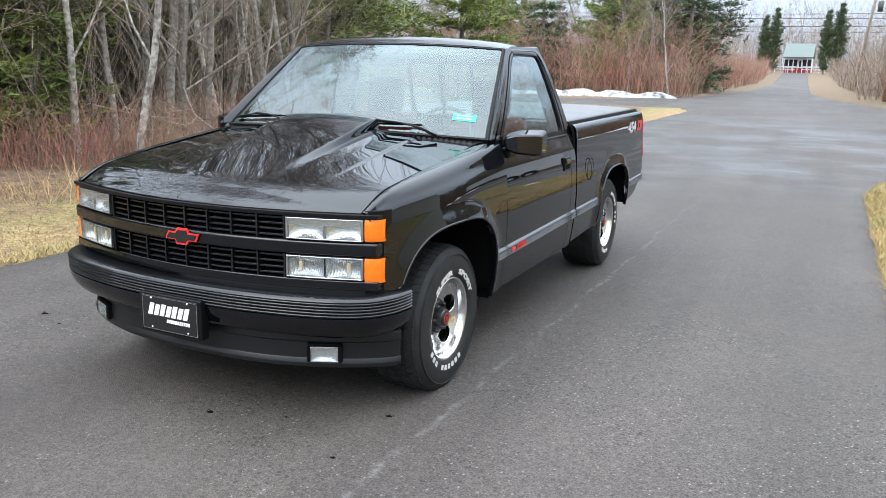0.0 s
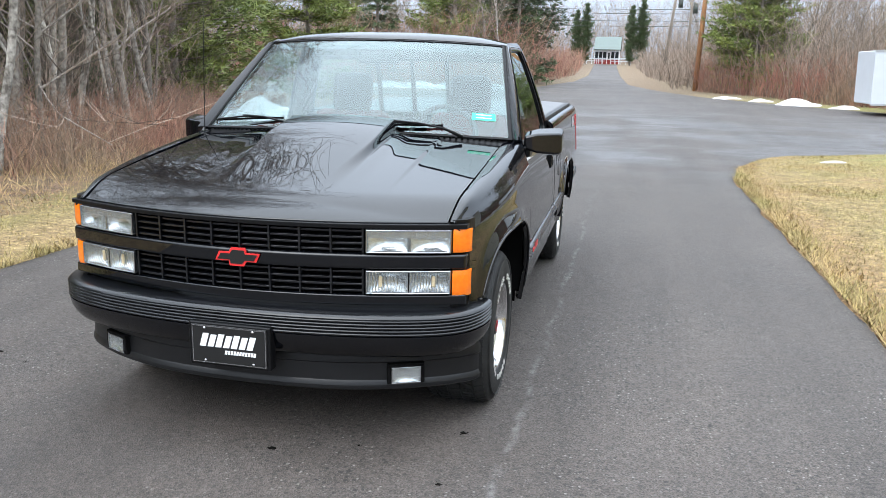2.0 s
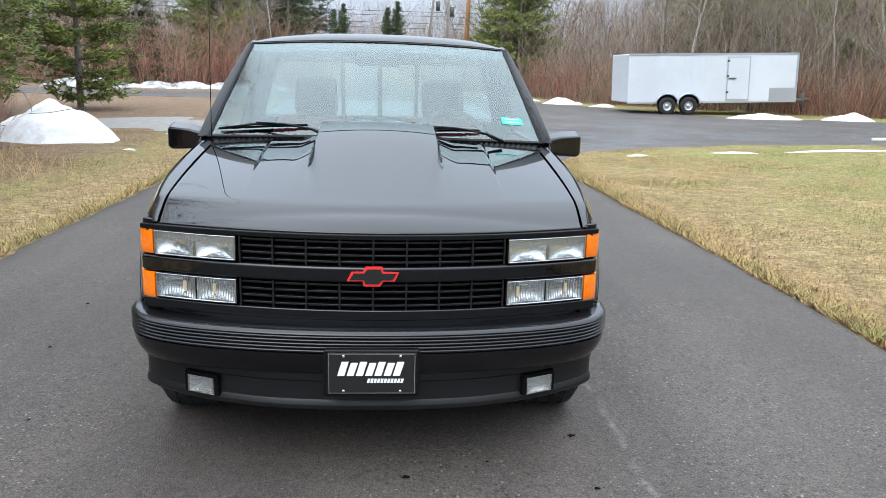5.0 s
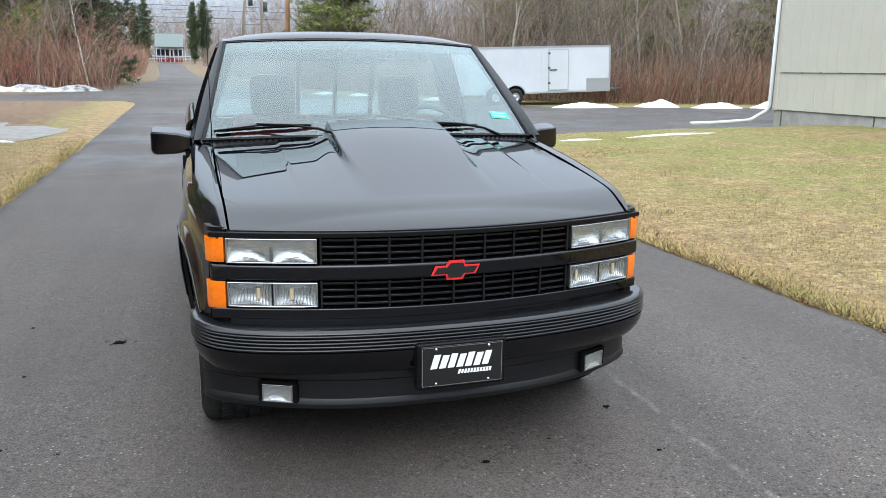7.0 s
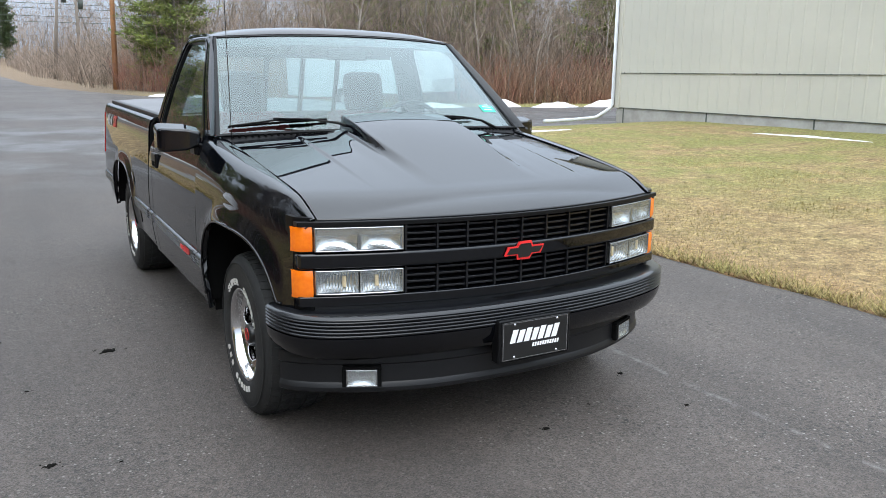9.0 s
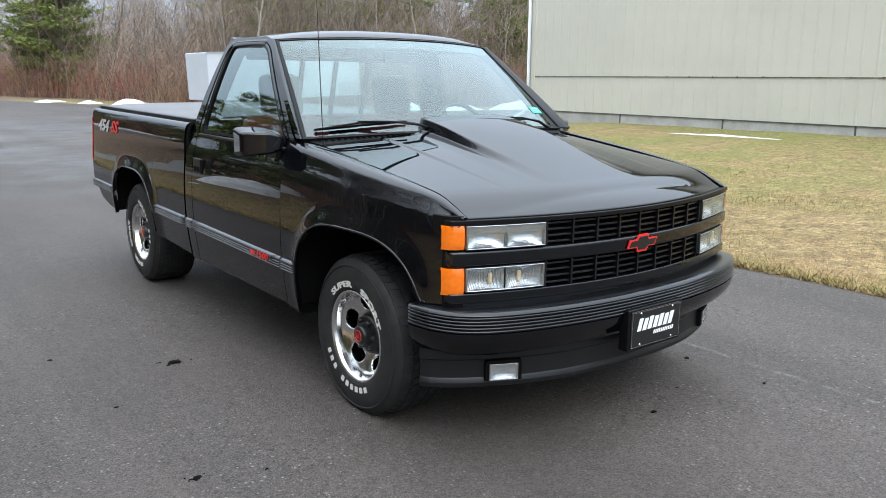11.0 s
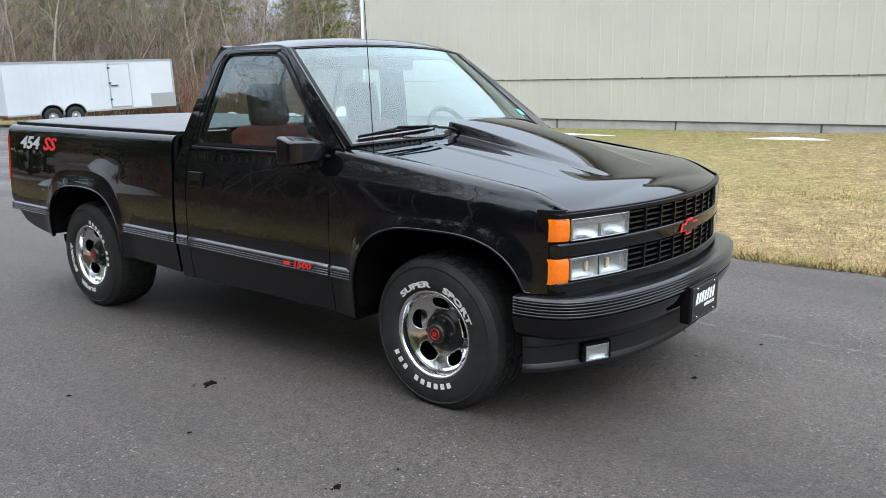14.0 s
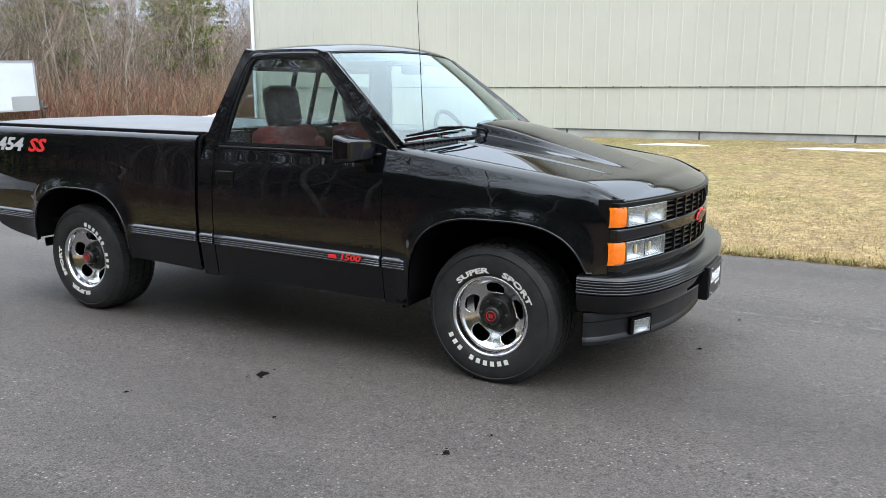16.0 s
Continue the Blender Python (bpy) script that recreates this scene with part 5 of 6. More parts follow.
ribbed_wall("wall_sheet", 0.54, 1.515, 0.0)
ribbed_wall("wall_sheet", 1.50, 6.6, -0.014)
local(box("wall_core", (WX + 0.0, WY0, 0.42), (WX + 16, WY1 - 0.02, 6.6), M["siding"]), shed)
local(box("lap_seam", (WX - 0.052, WY0, 1.490), (WX - 0.03, WY1, 1.503), M["seam"]), shed)
local(box("corner_trim", (WX - 0.07, WY1 - 0.14, 0.53), (WX + 0.12, WY1 + 0.04, 6.6), M["siding"], bevel=0.01), shed)
local(box("base_trim", (WX - 0.05, WY0, 0.535), (WX - 0.02, WY1, 0.548), M["seam"]), shed)
local(box("roof_sheet", (WX - 0.4, WY0, 6.6), (WX + 16.4, WY1 + 0.4, 6.8), M["siding"], bevel=0.02), shed)
for k in range(14):
    y = WY0 + 3.05 * (k + 1)
    local(box("foundation_joint", (WX - 0.026, y - 0.02, 0.05), (WX + 0.01, y + 0.02, 0.54), M["seam"]), shed)
for k in range(60):
    y = WY1 - 0.3 - 0.64 * k
    local(box("seam_screw", (WX - 0.062, y - 0.015, 1.485), (WX - 0.05, y + 0.015, 1.515), M["seam"]), shed)
spout = tagged(tube("downspout", [(13.78, 13.06, 5.8), (13.78, 13.06, 0.62), (13.72, 13.10, 0.50), (13.35, 13.25, 0.25), (12.6, 13.3, 0.20), (11.6, 13.35, 0.17)], 0.05, M["whitemetal"]), "white metal downspout with a long ground outlet", "downspout")

# enclosed trailer, nose towards +x
trailer = empty("cargo_trailer", "white enclosed tandem-axle cargo trailer parked at the edge of the yard", "trailer", (13, 28, 0))


def tbox(name, lo, hi, mat, bevel=0.0, label=""):
    return local(box(name, lo, hi, mat, None, label, bevel), trailer)


TX0, TX1, TY0, TY1 = 9.9, 17.0, 27.6, 30.0
tbox("body", (TX0, TY0, 0.50), (TX1, TY1, 2.44), M["whitemetal"], 0.04)
tbox("top_rail", (TX0, TY0 - 0.015, 2.38), (TX1, TY0 + 0.02, 2.455), M["greymetal"])
tbox("bottom_rail", (TX0, TY0 - 0.015, 0.46), (TX1, TY0 + 0.02, 0.52), M["greymetal"])
tbox("corner_rail", (TX1 - 0.06, TY0 - 0.015, 0.50), (TX1 + 0.015, TY0 + 0.02, 2.44), M["greymetal"])
tbox("stone_guard", (TX1 - 1.15, TY0 - 0.012, 0.52), (TX1 - 0.06, TY0 + 0.01, 1.05), M["greymetal"])
door = tbox("side_door", (TX1 - 2.95, TY0 - 0.025, 0.60), (TX1 - 2.05, TY0 + 0.01, 2.28), M["whitemetal"], 0.01)
for a, b, c, d in ((-2.97, -2.94, 0.58, 2.30), (-2.06, -2.03, 0.58, 2.30), (-2.97, -2.03, 2.28, 2.31), (-2.97, -2.03, 0.575, 0.60)):
    tbox("door_frame", (TX1 + a, TY0 - 0.03, c), (TX1 + b, TY0 + 0.01, d), M["greymetal"])
tbox("door_latch", (TX1 - 2.92, TY0 - 0.06, 1.42), (TX1 - 2.60, TY0 - 0.025, 1.47), M["seam"], 0.005)
for z in (0.85, 1.5, 2.1):
    tbox("door_hinge", (TX1 - 3.0, TY0 - 0.045, z), (TX1 - 2.9, TY0 - 0.02, z + 0.08), M["seam"])
for k in range(12):
    x = lerp(TX0 + 0.6, TX1 - 3.3, k / 11)
    tbox("panel_joint", (x - 0.006, TY0 - 0.004, 0.52), (x + 0.006, TY0 + 0.01, 2.38), M["whitemetal"])
for cx in (11.55, 12.45):
    for x0, x1 in ((0.0, 0.22),):
        tyre = lathe("trailer_tyre", [(-0.02, 0.18), (-0.02, 0.33), (0.0, 0.355), (0.18, 0.355), (0.205, 0.33), (0.205, 0.20), (0.19, 0.18)], (0, 0, 0), M["tyre"], steps=40)
        tyre.matrix_basis = pose(cx, TY0 + 0.10, 0.355, 0, 0, -90)
        local(tyre, trailer)
        rim = lathe("trailer_rim", [(0.19, 0.185), (0.195, 0.17), (0.15, 0.15), (0.15, 0.07), (0.18, 0.06), (0.18, 0.001)], (0, 0, 0), M["greymetal"], steps=32)
        rim.matrix_basis = pose(cx, TY0 + 0.10, 0.355, 0, 0, -90)
        local(rim, trailer)
    pts = [(cx - 0.47 * math.cos(math.pi * k / 16), TY0 - 0.05, 0.42 + 0.42 * math.sin(math.pi * k / 16)) for k in range(17)]
    local(tube("wheel_arch", pts, 0.035, M["greymetal"], sides=6), trailer)
    # flat black sheet on the body, painted shade of the open wheel arch
    bm = bmesh.new()
    bm.faces.new([bm.verts.new((x, TY0 - 0.017, z)) for x, _, z in pts])
    local(bm_object("arch_opening", bm, M["void"]), trailer)
local(tube("tongue", [(TX1, 28.2, 0.5), (TX1 + 1.2, 28.8, 0.5)], 0.06, M["seam"]), trailer)
local(tube("tongue", [(TX1, 29.4, 0.5), (TX1 + 1.2, 28.8, 0.5)], 0.06, M["seam"]), trailer)
local(tube("jack", [(TX1 + 0.8, 28.55, 0.02), (TX1 + 0.8, 28.55, 0.85)], 0.05, M["seam"]), trailer)

trailer.matrix_basis = Matrix.Translation((13, 28, 0)) @ Matrix.Translation((-1, 0, 0)) @ pose(0, 0, 0, 0, -2.0, 0) @ Matrix.Translation((1, 0, 0))

# far house
HZ = ground_z(-4, 150)
house = empty("house", "white single-storey house with green-grey roof and red skirting", "house", (-4, 155, HZ))


def hbox(name, lo, hi, mat, label=""):
    return local(box(name, lo, hi, mat, None, label), house)


HX = -4.1
hbox("wall", (HX - 4.2, 152.0, HZ), (HX + 4.2, 158.0, HZ + 2.3), M["whitemetal"])
hbox("skirt", (HX - 4.3, 151.2, HZ), (HX + 4.3, 152.0, HZ + 0.75), M["redwall"])
rows = [[(HX - 4.6, 150.6, HZ + 2.25), (HX - 4.6, 155.0, HZ + 4.4), (HX - 4.6, 159.0, HZ + 2.25)], [(HX + 4.6, 150.6, HZ + 2.25), (HX + 4.6, 155.0, HZ + 4.4), (HX + 4.6, 159.0, HZ + 2.25)]]
local(grid("roof", rows, M["roof"], flip=False, thick=0.15, smooth=False), house)
for k in range(6):
    x = HX - 3.6 + 1.4 * k
    if k == 3:
        continue
    w = hbox("window", (x - 0.55, 151.94, HZ + 1.0), (x + 0.55, 152.0, HZ + 2.0), M["window_dark"])
hbox("door", (HX + 0.15, 151.88, HZ + 0.1), (HX + 1.15, 152.0, HZ + 2.1), M["white"])
hbox("window", (HX + 0.35, 151.86, HZ + 0.9), (HX + 0.95, 151.9, HZ + 1.9), M["window_dark"])
for k in range(7):
    x = HX - 4.2 + 8.4 * k / 6
    hbox("porch_post", (x - 0.08, 151.0, HZ), (x + 0.08, 151.2, HZ + 2.3), M["white"])
for side in (-1, 1):
    hbox("porch_rail", (HX + (1.5 if side > 0 else -8.5), 149.6, HZ + 0.85), (HX + (8.5 if side > 0 else -0.6), 149.75, HZ + 1.0), M["whitemetal"])
    hbox("porch_rail", (HX + (1.5 if side > 0 else -8.5), 149.6, HZ + 0.45), (HX + (8.5 if side > 0 else -0.6), 149.75, HZ + 0.55), M["whitemetal"])
    for k in range(5):
        x = HX + side * (1.6 + 1.7 * k)
        hbox("rail_post", (x - 0.07, 149.6, HZ), (x + 0.07, 149.75, HZ + 1.0), M["whitemetal"])


house.matrix_basis = house.matrix_basis @ Matrix.Diagonal((0.53, 1.0, 1.12, 1.0))


def pole(name, x, y, h, mat, lean, label, arms=True):
    z = ground_z(x, y)
    e = empty(name, label, "utility pole", (x, y, z))
    local(tube("shaft", [(x, y, z - 0.3), (x + lean * 0.5, y, z + h / 2), (x + lean, y, z + h)], [0.16, 0.14, 0.11], mat, sides=12), e)
    if arms:
        local(box("cross_arm", (x + lean - 1.1, y - 0.06, z + h - 0.6), (x + lean + 1.1, y + 0.06, z + h - 0.48), mat), e)
        local(tube("transformer", [(x + lean + 0.35, y, z + h - 2.2), (x + lean + 0.35, y, z + h - 1.3)], 0.22, M["seam"], sides=14), e)
    return e


pole("utility_pole", 5.0, 47, 9.5, M["pole"], 0.25, "fresh orange-brown wooden utility pole", False)
pole("utility_pole", 3.9, 78, 9.0, M["oldpole"], 0.9, "old grey utility pole beyond the yard")
pole("utility_pole", 6.1, 78, 8.5, M["oldpole"], 0.1, "old grey utility pole with transformer")
for k, z in enumerate((7.4, 7.0, 6.3, 5.8)):
    pts = [(x, 79 + 0.1 * k, ground_z(5, 78) + z - 0.7 + 0.7 * ((x - 0) / 40) ** 2) for x in range(-40, 41, 4)]
    tagged(tube("power_line", pts, 0.022, M["seam"], sides=4), "thin black overhead power line", "power line")


# ---- snow ----
def heap(name, cx, cy, rx, ry, h, mat, label, seed, rot=0.0):
    rows = []
    for i in range(17):
        r = i / 16
        row = []
        for j in range(41):
            a = 2 * math.pi * j / 40
            q = noise.noise((math.cos(a) * 1.5 + seed, math.sin(a) * 1.5, seed))
            rr = r * (1 + 0.28 * q)
            x, y = rx * rr * math.cos(a), ry * rr * math.sin(a)
            xr, yr = x * math.cos(rot) - y * math.sin(rot), x * math.sin(rot) + y * math.cos(rot)
            z = h * (1 - r ** 1.9) * (0.95 + 0.55 * noise.noise((xr * 1.1 + seed, yr * 1.1, 1.0)) + 0.16 * noise.noise((xr * 3.2, yr * 3.2, seed))) + 0.05 * h * noise.noise((xr * 8, yr * 8, seed)) * (1 - r)
            row.append((cx + xr, cy + yr, ground_z(cx + xr, cy + yr) + z - 0.02 * r))
        rows.append(row)
    return tagged(grid(name, rows, mat, flip=False), label, "snow")


heap("snow_heap", -6.35, 11.2, 1.25, 1.0, 0.78, M["snow"], "rounded heap of old melting snow at the wood's edge", 1.0)
for k, (x, y, rx, ry, h) in enumerate(((14.6, 25.4, 1.6, 0.4, 0.25), (18.3, 25.6, 1.2, 0.5, 0.32), (20.6, 24.6, 1.5, 0.4, 0.25), (23.6, 24.4, 1.7, 0.5, 0.36), (8.6, 33.4, 1.0, 0.5, 0.28), (10.0, 31.8, 0.7, 0.3, 0.16), (5.9, 37.5, 0.8, 0.3, 0.12), (7.3, 35.6, 0.6, 0.3, 0.15))):
    heap("snow_heap", x, y, rx, ry, h, M["snow"], "thin bank of old snow along the yard edge", 2.0 + k)
for k in range(6):
    heap("snow_heap", -16.5 + 2.0 * k, 38.6 + 0.3 * k, 1.5, 0.6, 0.42 - 0.02 * k, M["dirt_snow"], "dirty ploughed snow bank", 20.0 + k)
for k, (x, y, rx, ry) in enumerate(((12.3, 5.4, 0.10, 2.0), (12.4, 0.9, 0.10, 1.3), (12.3, -2.6, 0.12, 2.2), (6.9, 10.5, 0.75, 0.16), (9.2, 10.6, 1.4, 0.18), (4.9, 10.2, 0.3, 0.1), (-4.6, 13.2, 0.35, 0.15), (-4.5, 9.6, 0.2, 0.08))):
    heap("snow_patch", x, y, rx, ry, 0.045, M["snow"], "thin strip of old snow lying on the lawn", 40.0 + k)
rows = []
for i in range(13):
    r = i / 12
    rows.append([(-6.1 + 2.3 * r * math.cos(a) * (1 + 0.3 * noise.noise((math.cos(a), math.sin(a), 3))), 17 + 5.5 * r * math.sin(a), ground_z(-6, 17) + 0.024 - 0.01 * r) for a in [2 * math.pi * j / 36 for j in range(37)]])
tagged(grid("gravel_patch", rows, M["gravel"]), "grey gravel patch with meltwater beside the road", "gravel", kind="stuff")

# ---- trees ----


def branch(p, d, length, r, level, V, F, T, TF, rng, depth):
    n = max(3, int(length / 0.5)) if level == 0 else 4 if level == 1 else 3
    pts, rad = [Vector(p)], [r]
    q = Vector(p)
    dd = Vector(d)
    for i in range(n):
        wob = 0.10 if level == 0 else 0.24
        dd = (dd + Vector((rng.uniform(-wob, wob), rng.uniform(-wob, wob), rng.uniform(-0.04, 0.12 if level else 0.06)))).normalized()
        q = q + dd * (length / n)
        pts.append(q.copy())
        rad.append(max(0.003, r * (1 - 0.88 * (i + 1) / n)))
    if level <= 1:
        tube_data(pts, rad, 7 if level == 0 else 4, V, F)
    else:
        tube_data(pts, [max(0.0035, x) for x in rad], 3, T, TF)
    if level >= depth:
        return
    count = {0: int(length * 2.8), 1: 7, 2: 5}[level]
    for k in range(count):
        t = rng.uniform(0.10 if level == 0 else 0.15, 0.98)
        i = min(int(t * n), n - 1)
        b = pts[i].lerp(pts[i + 1], t * n - i)
        ax = Vector((rng.uniform(-1, 1), rng.uniform(-1, 1), rng.uniform(-0.3, 0.5))).normalized()
        base = (pts[i + 1] - pts[i]).normalized()
        nd = (base * rng.uniform(0.35, 0.9) + ax * 0.9 + Vector((0, 0, 0.22))).normalized()
        if level == 0 and t < 0.3 and rng.random() < 0.5:
            continue
        ln = length * rng.uniform(0.22, 0.42) * (1.1 - 0.5 * t) if level == 0 else length * rng.uniform(0.3, 0.6)
        branch(b, nd, ln, rad[i] * rng.uniform(0.35, 0.55), level + 1, V, F, T, TF, rng, depth)


def bare_tree(seed, height, radius, mat, label, lean=0.05, depth=3):
    rng = random.Random(seed)
    V, F, T, TF = [], [], [], []
    branch((0, 0, -0.1), (rng.uniform(-lean, lean), rng.uniform(-lean, lean), 1), height, radius, 0, V, F, T, TF, rng, depth)
    e = empty("bare_tree", label, "tree")
    mesh_object("trunk", V, F, mat, e)
    mesh_object("crown", T, TF, M["twig"], e, smooth=False)
    return e


def conifer(seed, height, width, kind, mat, label):
    rng = random.Random(seed)
    V, F, L, LF = [], [], [], []
    tube_data([(0, 0, -0.1), (0.05, 0, height * 0.5), (0, 0.03, height)], [height * 0.016, height * 0.010, 0.01], 7, V, F)

    def spray(c, size, d):
        for _ in range(10):
            u = Vector((rng.gauss(0, 1), rng.gauss(0, 1), rng.gauss(0.15, 0.6))) + d * 0.9
            u.normalize()
            w = u.cross(Vector((rng.gauss(0, 1), rng.gauss(0, 1), rng.gauss(0, 1)))).normalized() * size * 0.11
            o = c + Vector((rng.gauss(0, 1), rng.gauss(0, 1), rng.gauss(0, 0.6))) * size * 0.22
            b = len(L)
            L.extend([o - w, o + w, o + u * size])
            LF.append((b, b + 1, b + 2))
    levels = int(height * (2.6 if kind != "column" else 4.0))
    for i in range(levels):
        t = (i + rng.random()) / levels
        z = height * (0.03 + 0.97 * t) if kind != "column" else height * (0.04 + 0.96 * t)
        if kind == "column":
            R = width * min(1.0, (1 - t) * 2.2 + 0.08) * (0.75 + 0.25 * min(1, t * 5))
        elif kind == "spruce":
            R = width * (1 - t) ** 0.9 + 0.1
        else:
            R = width * (math.sin(math.pi * min(1, 0.22 + 0.78 * t)) ** 0.7) + 0.15
        for _ in range(7 if kind != "column" else 9):
            a = rng.uniform(0, 2 * math.pi)
            ln = R * rng.uniform(0.55, 1.12)
            up = {"column": 0.9, "spruce": -0.18, "pine": 0.16}[kind]
            d = Vector((math.cos(a), math.sin(a), up)).normalized()
            p0 = Vector((0, 0, z))
            tube_data([p0, p0 + d * ln * 0.9], [0.02 + 0.008 * ln, 0.006], 3, V, F)
            k = max(3, int(ln * 7.0))
            for j in range(k):
                q = (j + rng.random()) / k
                if q < 0.22 and kind != "column":
                    continue
                c = p0 + d * ln * q + Vector((rng.gauss(0, 0.11), rng.gauss(0, 0.11), rng.gauss(0, 0.07))) * ln * 0.55
                spray(c, rng.uniform(0.22, 0.38) * (0.8 if kind == "column" else 1.0), d)
    e = empty("conifer" if kind != "column" else "columnar_cedar", label, "tree")
    mesh_object("trunk", V, F, M["bark"], e)
    mesh_object("crown", L, LF, mat, e, smooth=False)
    return e


bare = [
    bare_tree(11, 9.5, 0.062, M["bark"], "bare grey hardwood tree with fine twigs"),
    bare_tree(12, 11.5, 0.085, M["bark"], "tall bare grey hardwood tree with fine twigs"),
    bare_tree(13, 8.0, 0.045, M["bark"], "slim bare grey sapling with fine twigs", 0.12),
    bare_tree(14, 10.0, 0.060, M["birch"], "bare birch with pale mottled bark", 0.10),
    bare_tree(15, 6.5, 0.036, M["bark"], "thin bare sapling with fine twigs", 0.18),
    bare_tree(16, 12.5, 0.12, M["bark"], "large bare hardwood tree with fine twigs"),
]
pines = [
    conifer(21, 9.0, 2.5, "pine", M["needle"], "bushy green white pine with soft needles"),
    conifer(22, 11.5, 3.0, "pine", M["needle"], "tall green white pine with uneven crown"),
    conifer(23, 9.5, 2.0, "spruce", M["needle2"], "dark green spruce with drooping boughs"),
    conifer(25, 11.0, 3.1, "pine", M["needle3"], "large blue-green white pine with layered boughs"),
    conifer(24, 7.5, 1.15, "column", M["needle2"], "narrow dark green columnar cedar"),
]


def place(src, x, y, rz, sc=1.0, first=None):
    z = ground_z(x, y)
    ob = copy_thing(src, pose(x, y, z, 0, 0, rz) @ Matrix.Scale(sc, 4))
    return ob


rng = random.Random(5)
spots = []


def scatter(n, x0, x1, y0, y1, kinds, gap, ok=lambda x, y: True, smin=0.8, smax=1.2):
    tries = 0
    done = 0
    while done < n and tries < n * 30:
        tries += 1
        x, y = rng.uniform(x0, x1), rng.uniform(y0, y1)
        if not ok(x, y) or any((x - a) ** 2 + (y - b) ** 2 < gap * gap for a, b in spots):
            continue
        spots.append((x, y))
        place(rng.choice(kinds), x, y, rng.uniform(0, 360), rng.uniform(smin, smax))
        done += 1


def wood_edge_left(y):
    return table(y, [(-40, -12), (-6, -11.5), (-2, -10.5), (1.5, -8.2), (4, -5.8), (8, -6.9), (12, -8.4), (20, -12), (36, -20), (40, -26)])


B = bare
# single trees that stand out at the wood's edge
edge_trees = [
    (pines[0], -9.7, 4.5, 300, 0.62), (pines[1], -11.6, 3.4, 210, 0.55), (pines[2], -12.4, 7.4, 60, 0.7), (pines[2], -13.2, 9.6, 160, 0.75), (pines[2], -11.9, 12.2, 220, 0.7),
    (pines[2], -14.2, 12.4, 20, 0.8), (B[0], -7.6, 6.3, 15, 1.2), (B[3], -8.1, 7.3, 75, 1.15), (B[1], -8.5, 6.3, 140, 1.1), (B[0], -7.3, 7.8, 220, 1.15),
    (B[3], -8.9, 8.4, 260, 1.2), (B[0], -8.0, 9.5, 320, 1.1), (B[3], -8.7, 5.3, 35, 1.15), (B[1], -9.7, 7.8, 95, 1.1), (B[2], -7.0, 5.2, 180, 1.1), (B[3], -6.3, 3.45, 300, 1.0), (pines[0], -9.0, 2.9, 100, 0.62),
    (pines[1], -10.3, 14.2, 30, 0.72),
]
wood_trees = [
    (pines[1], -12.2, 15.6, 30, 0.55), (pines[0], -12.6, 10.2, 200, 0.6), (pines[0], -10.6, -3.6, 30, 0.8), (pines[0], -11.2, 1.2, 130, 0.85), (pines[1], -12.4, -7.2, 70, 0.8),
    (pines[0], 7.9, 43.6, 20, 0.95), (B[1], -9.4, 6.7, 40, 1.0), (B[3], -8.1, 4.0, 200, 1.0), (B[3], -9.0, 9.7, 20, 1.1), (B[3], -7.5, 8.9, 120, 1.0),
    (B[2], -8.0, 2.0, 100, 0.9), (B[1], -8.6, 7.4, 160, 0.9), (B[1], -9.4, -7.5, 70, 1.0), (B[1], -9.2, -1.6, 10, 1.0), (B[0], -9.4, -4.8, 250, 1.1),
    (B[3], -7.0, 0.2, 310, 1.0),
]
yard_trees = [
    (pines[0], -13.2, 5.4, 10, 0.65), (pines[1], -11.5, 17.0, 80, 0.85), (pines[0], -13.5, 9.0, 70, 1.0), (pines[2], -15.5, 2.5, 80, 0.95), (pines[0], -9.8, 22, 80, 0.8),
    (pines[3], -7.4, 55, 30, 1.15), (pines[3], -10.2, 52, 130, 0.9), (pines[2], -6.6, 51, 0, 1.2), (pines[2], -15, 46, 0, 1.0), (pines[1], -10.5, 49, 200, 1.0),
    (pines[0], 7.3, 45.5, 60, 0.85), (pines[0], 8.9, 46.5, 200, 0.8), (pines[1], 24, 36, 90, 0.9), (pines[0], 30, 33, 10, 1.0), (pines[1], 19, 40, 30, 1.0),
]
for src, x, y, rz, sc in edge_trees + wood_trees + yard_trees:
    place(src, x, y, rz, sc)
    spots.append((x, y))
for x, y, sc in ((-9.3, 144, 1.25), (-7.6, 143, 1.4), (0.2, 143, 1.35), (2.0, 144, 1.5)):
    place(pines[4], x, y, 37 * x, sc)
scatter(24, -26, -9, -24, 2, [B[0], B[2], B[3]], 1.6, lambda x, y: x < wood_edge_left(y) - 0.4, 0.4, 0.6)
scatter(105, -22, -5.2, 2, 24, [B[0], B[1], B[2], B[3], B[3], B[4]], 0.7, lambda x, y: x < wood_edge_left(y) - 0.4, 0.38, 0.62)
scatter(15, -26, -12, -20, 24, pines[:3], 2.2, lambda x, y: x < wood_edge_left(y) - 5)
scatter(50, -40, -5.2, 41.5, 60, B, 1.0, lambda x, y: x < -5.4 - 0.08 * (y - 41), 0.6, 0.95)
scatter(8, -45, -10, 44, 66, pines[:3], 2.5)


def wood_edge_right(x):
    return table(x, [(4, 48), (7, 42), (10, 34.5), (14, 31.8), (20, 28.5), (28, 27), (60, 26)])


scatter(105, 6, 48, 26, 46, B, 0.75, lambda x, y: y > wood_edge_right(x), 0.55, 0.9)
scatter(20, 8, 55, 30, 54, pines[:3], 2.2, lambda x, y: y > wood_edge_right(x) + 4)
scatter(12, 5.5, 20, 50, 92, B, 1.2)
scatter(10, -20, -8, 62, 92, B, 1.2)
for e in bare + pines:
    for c in list(e.children):
        bpy.data.objects.remove(c)
    bpy.data.objects.remove(e)


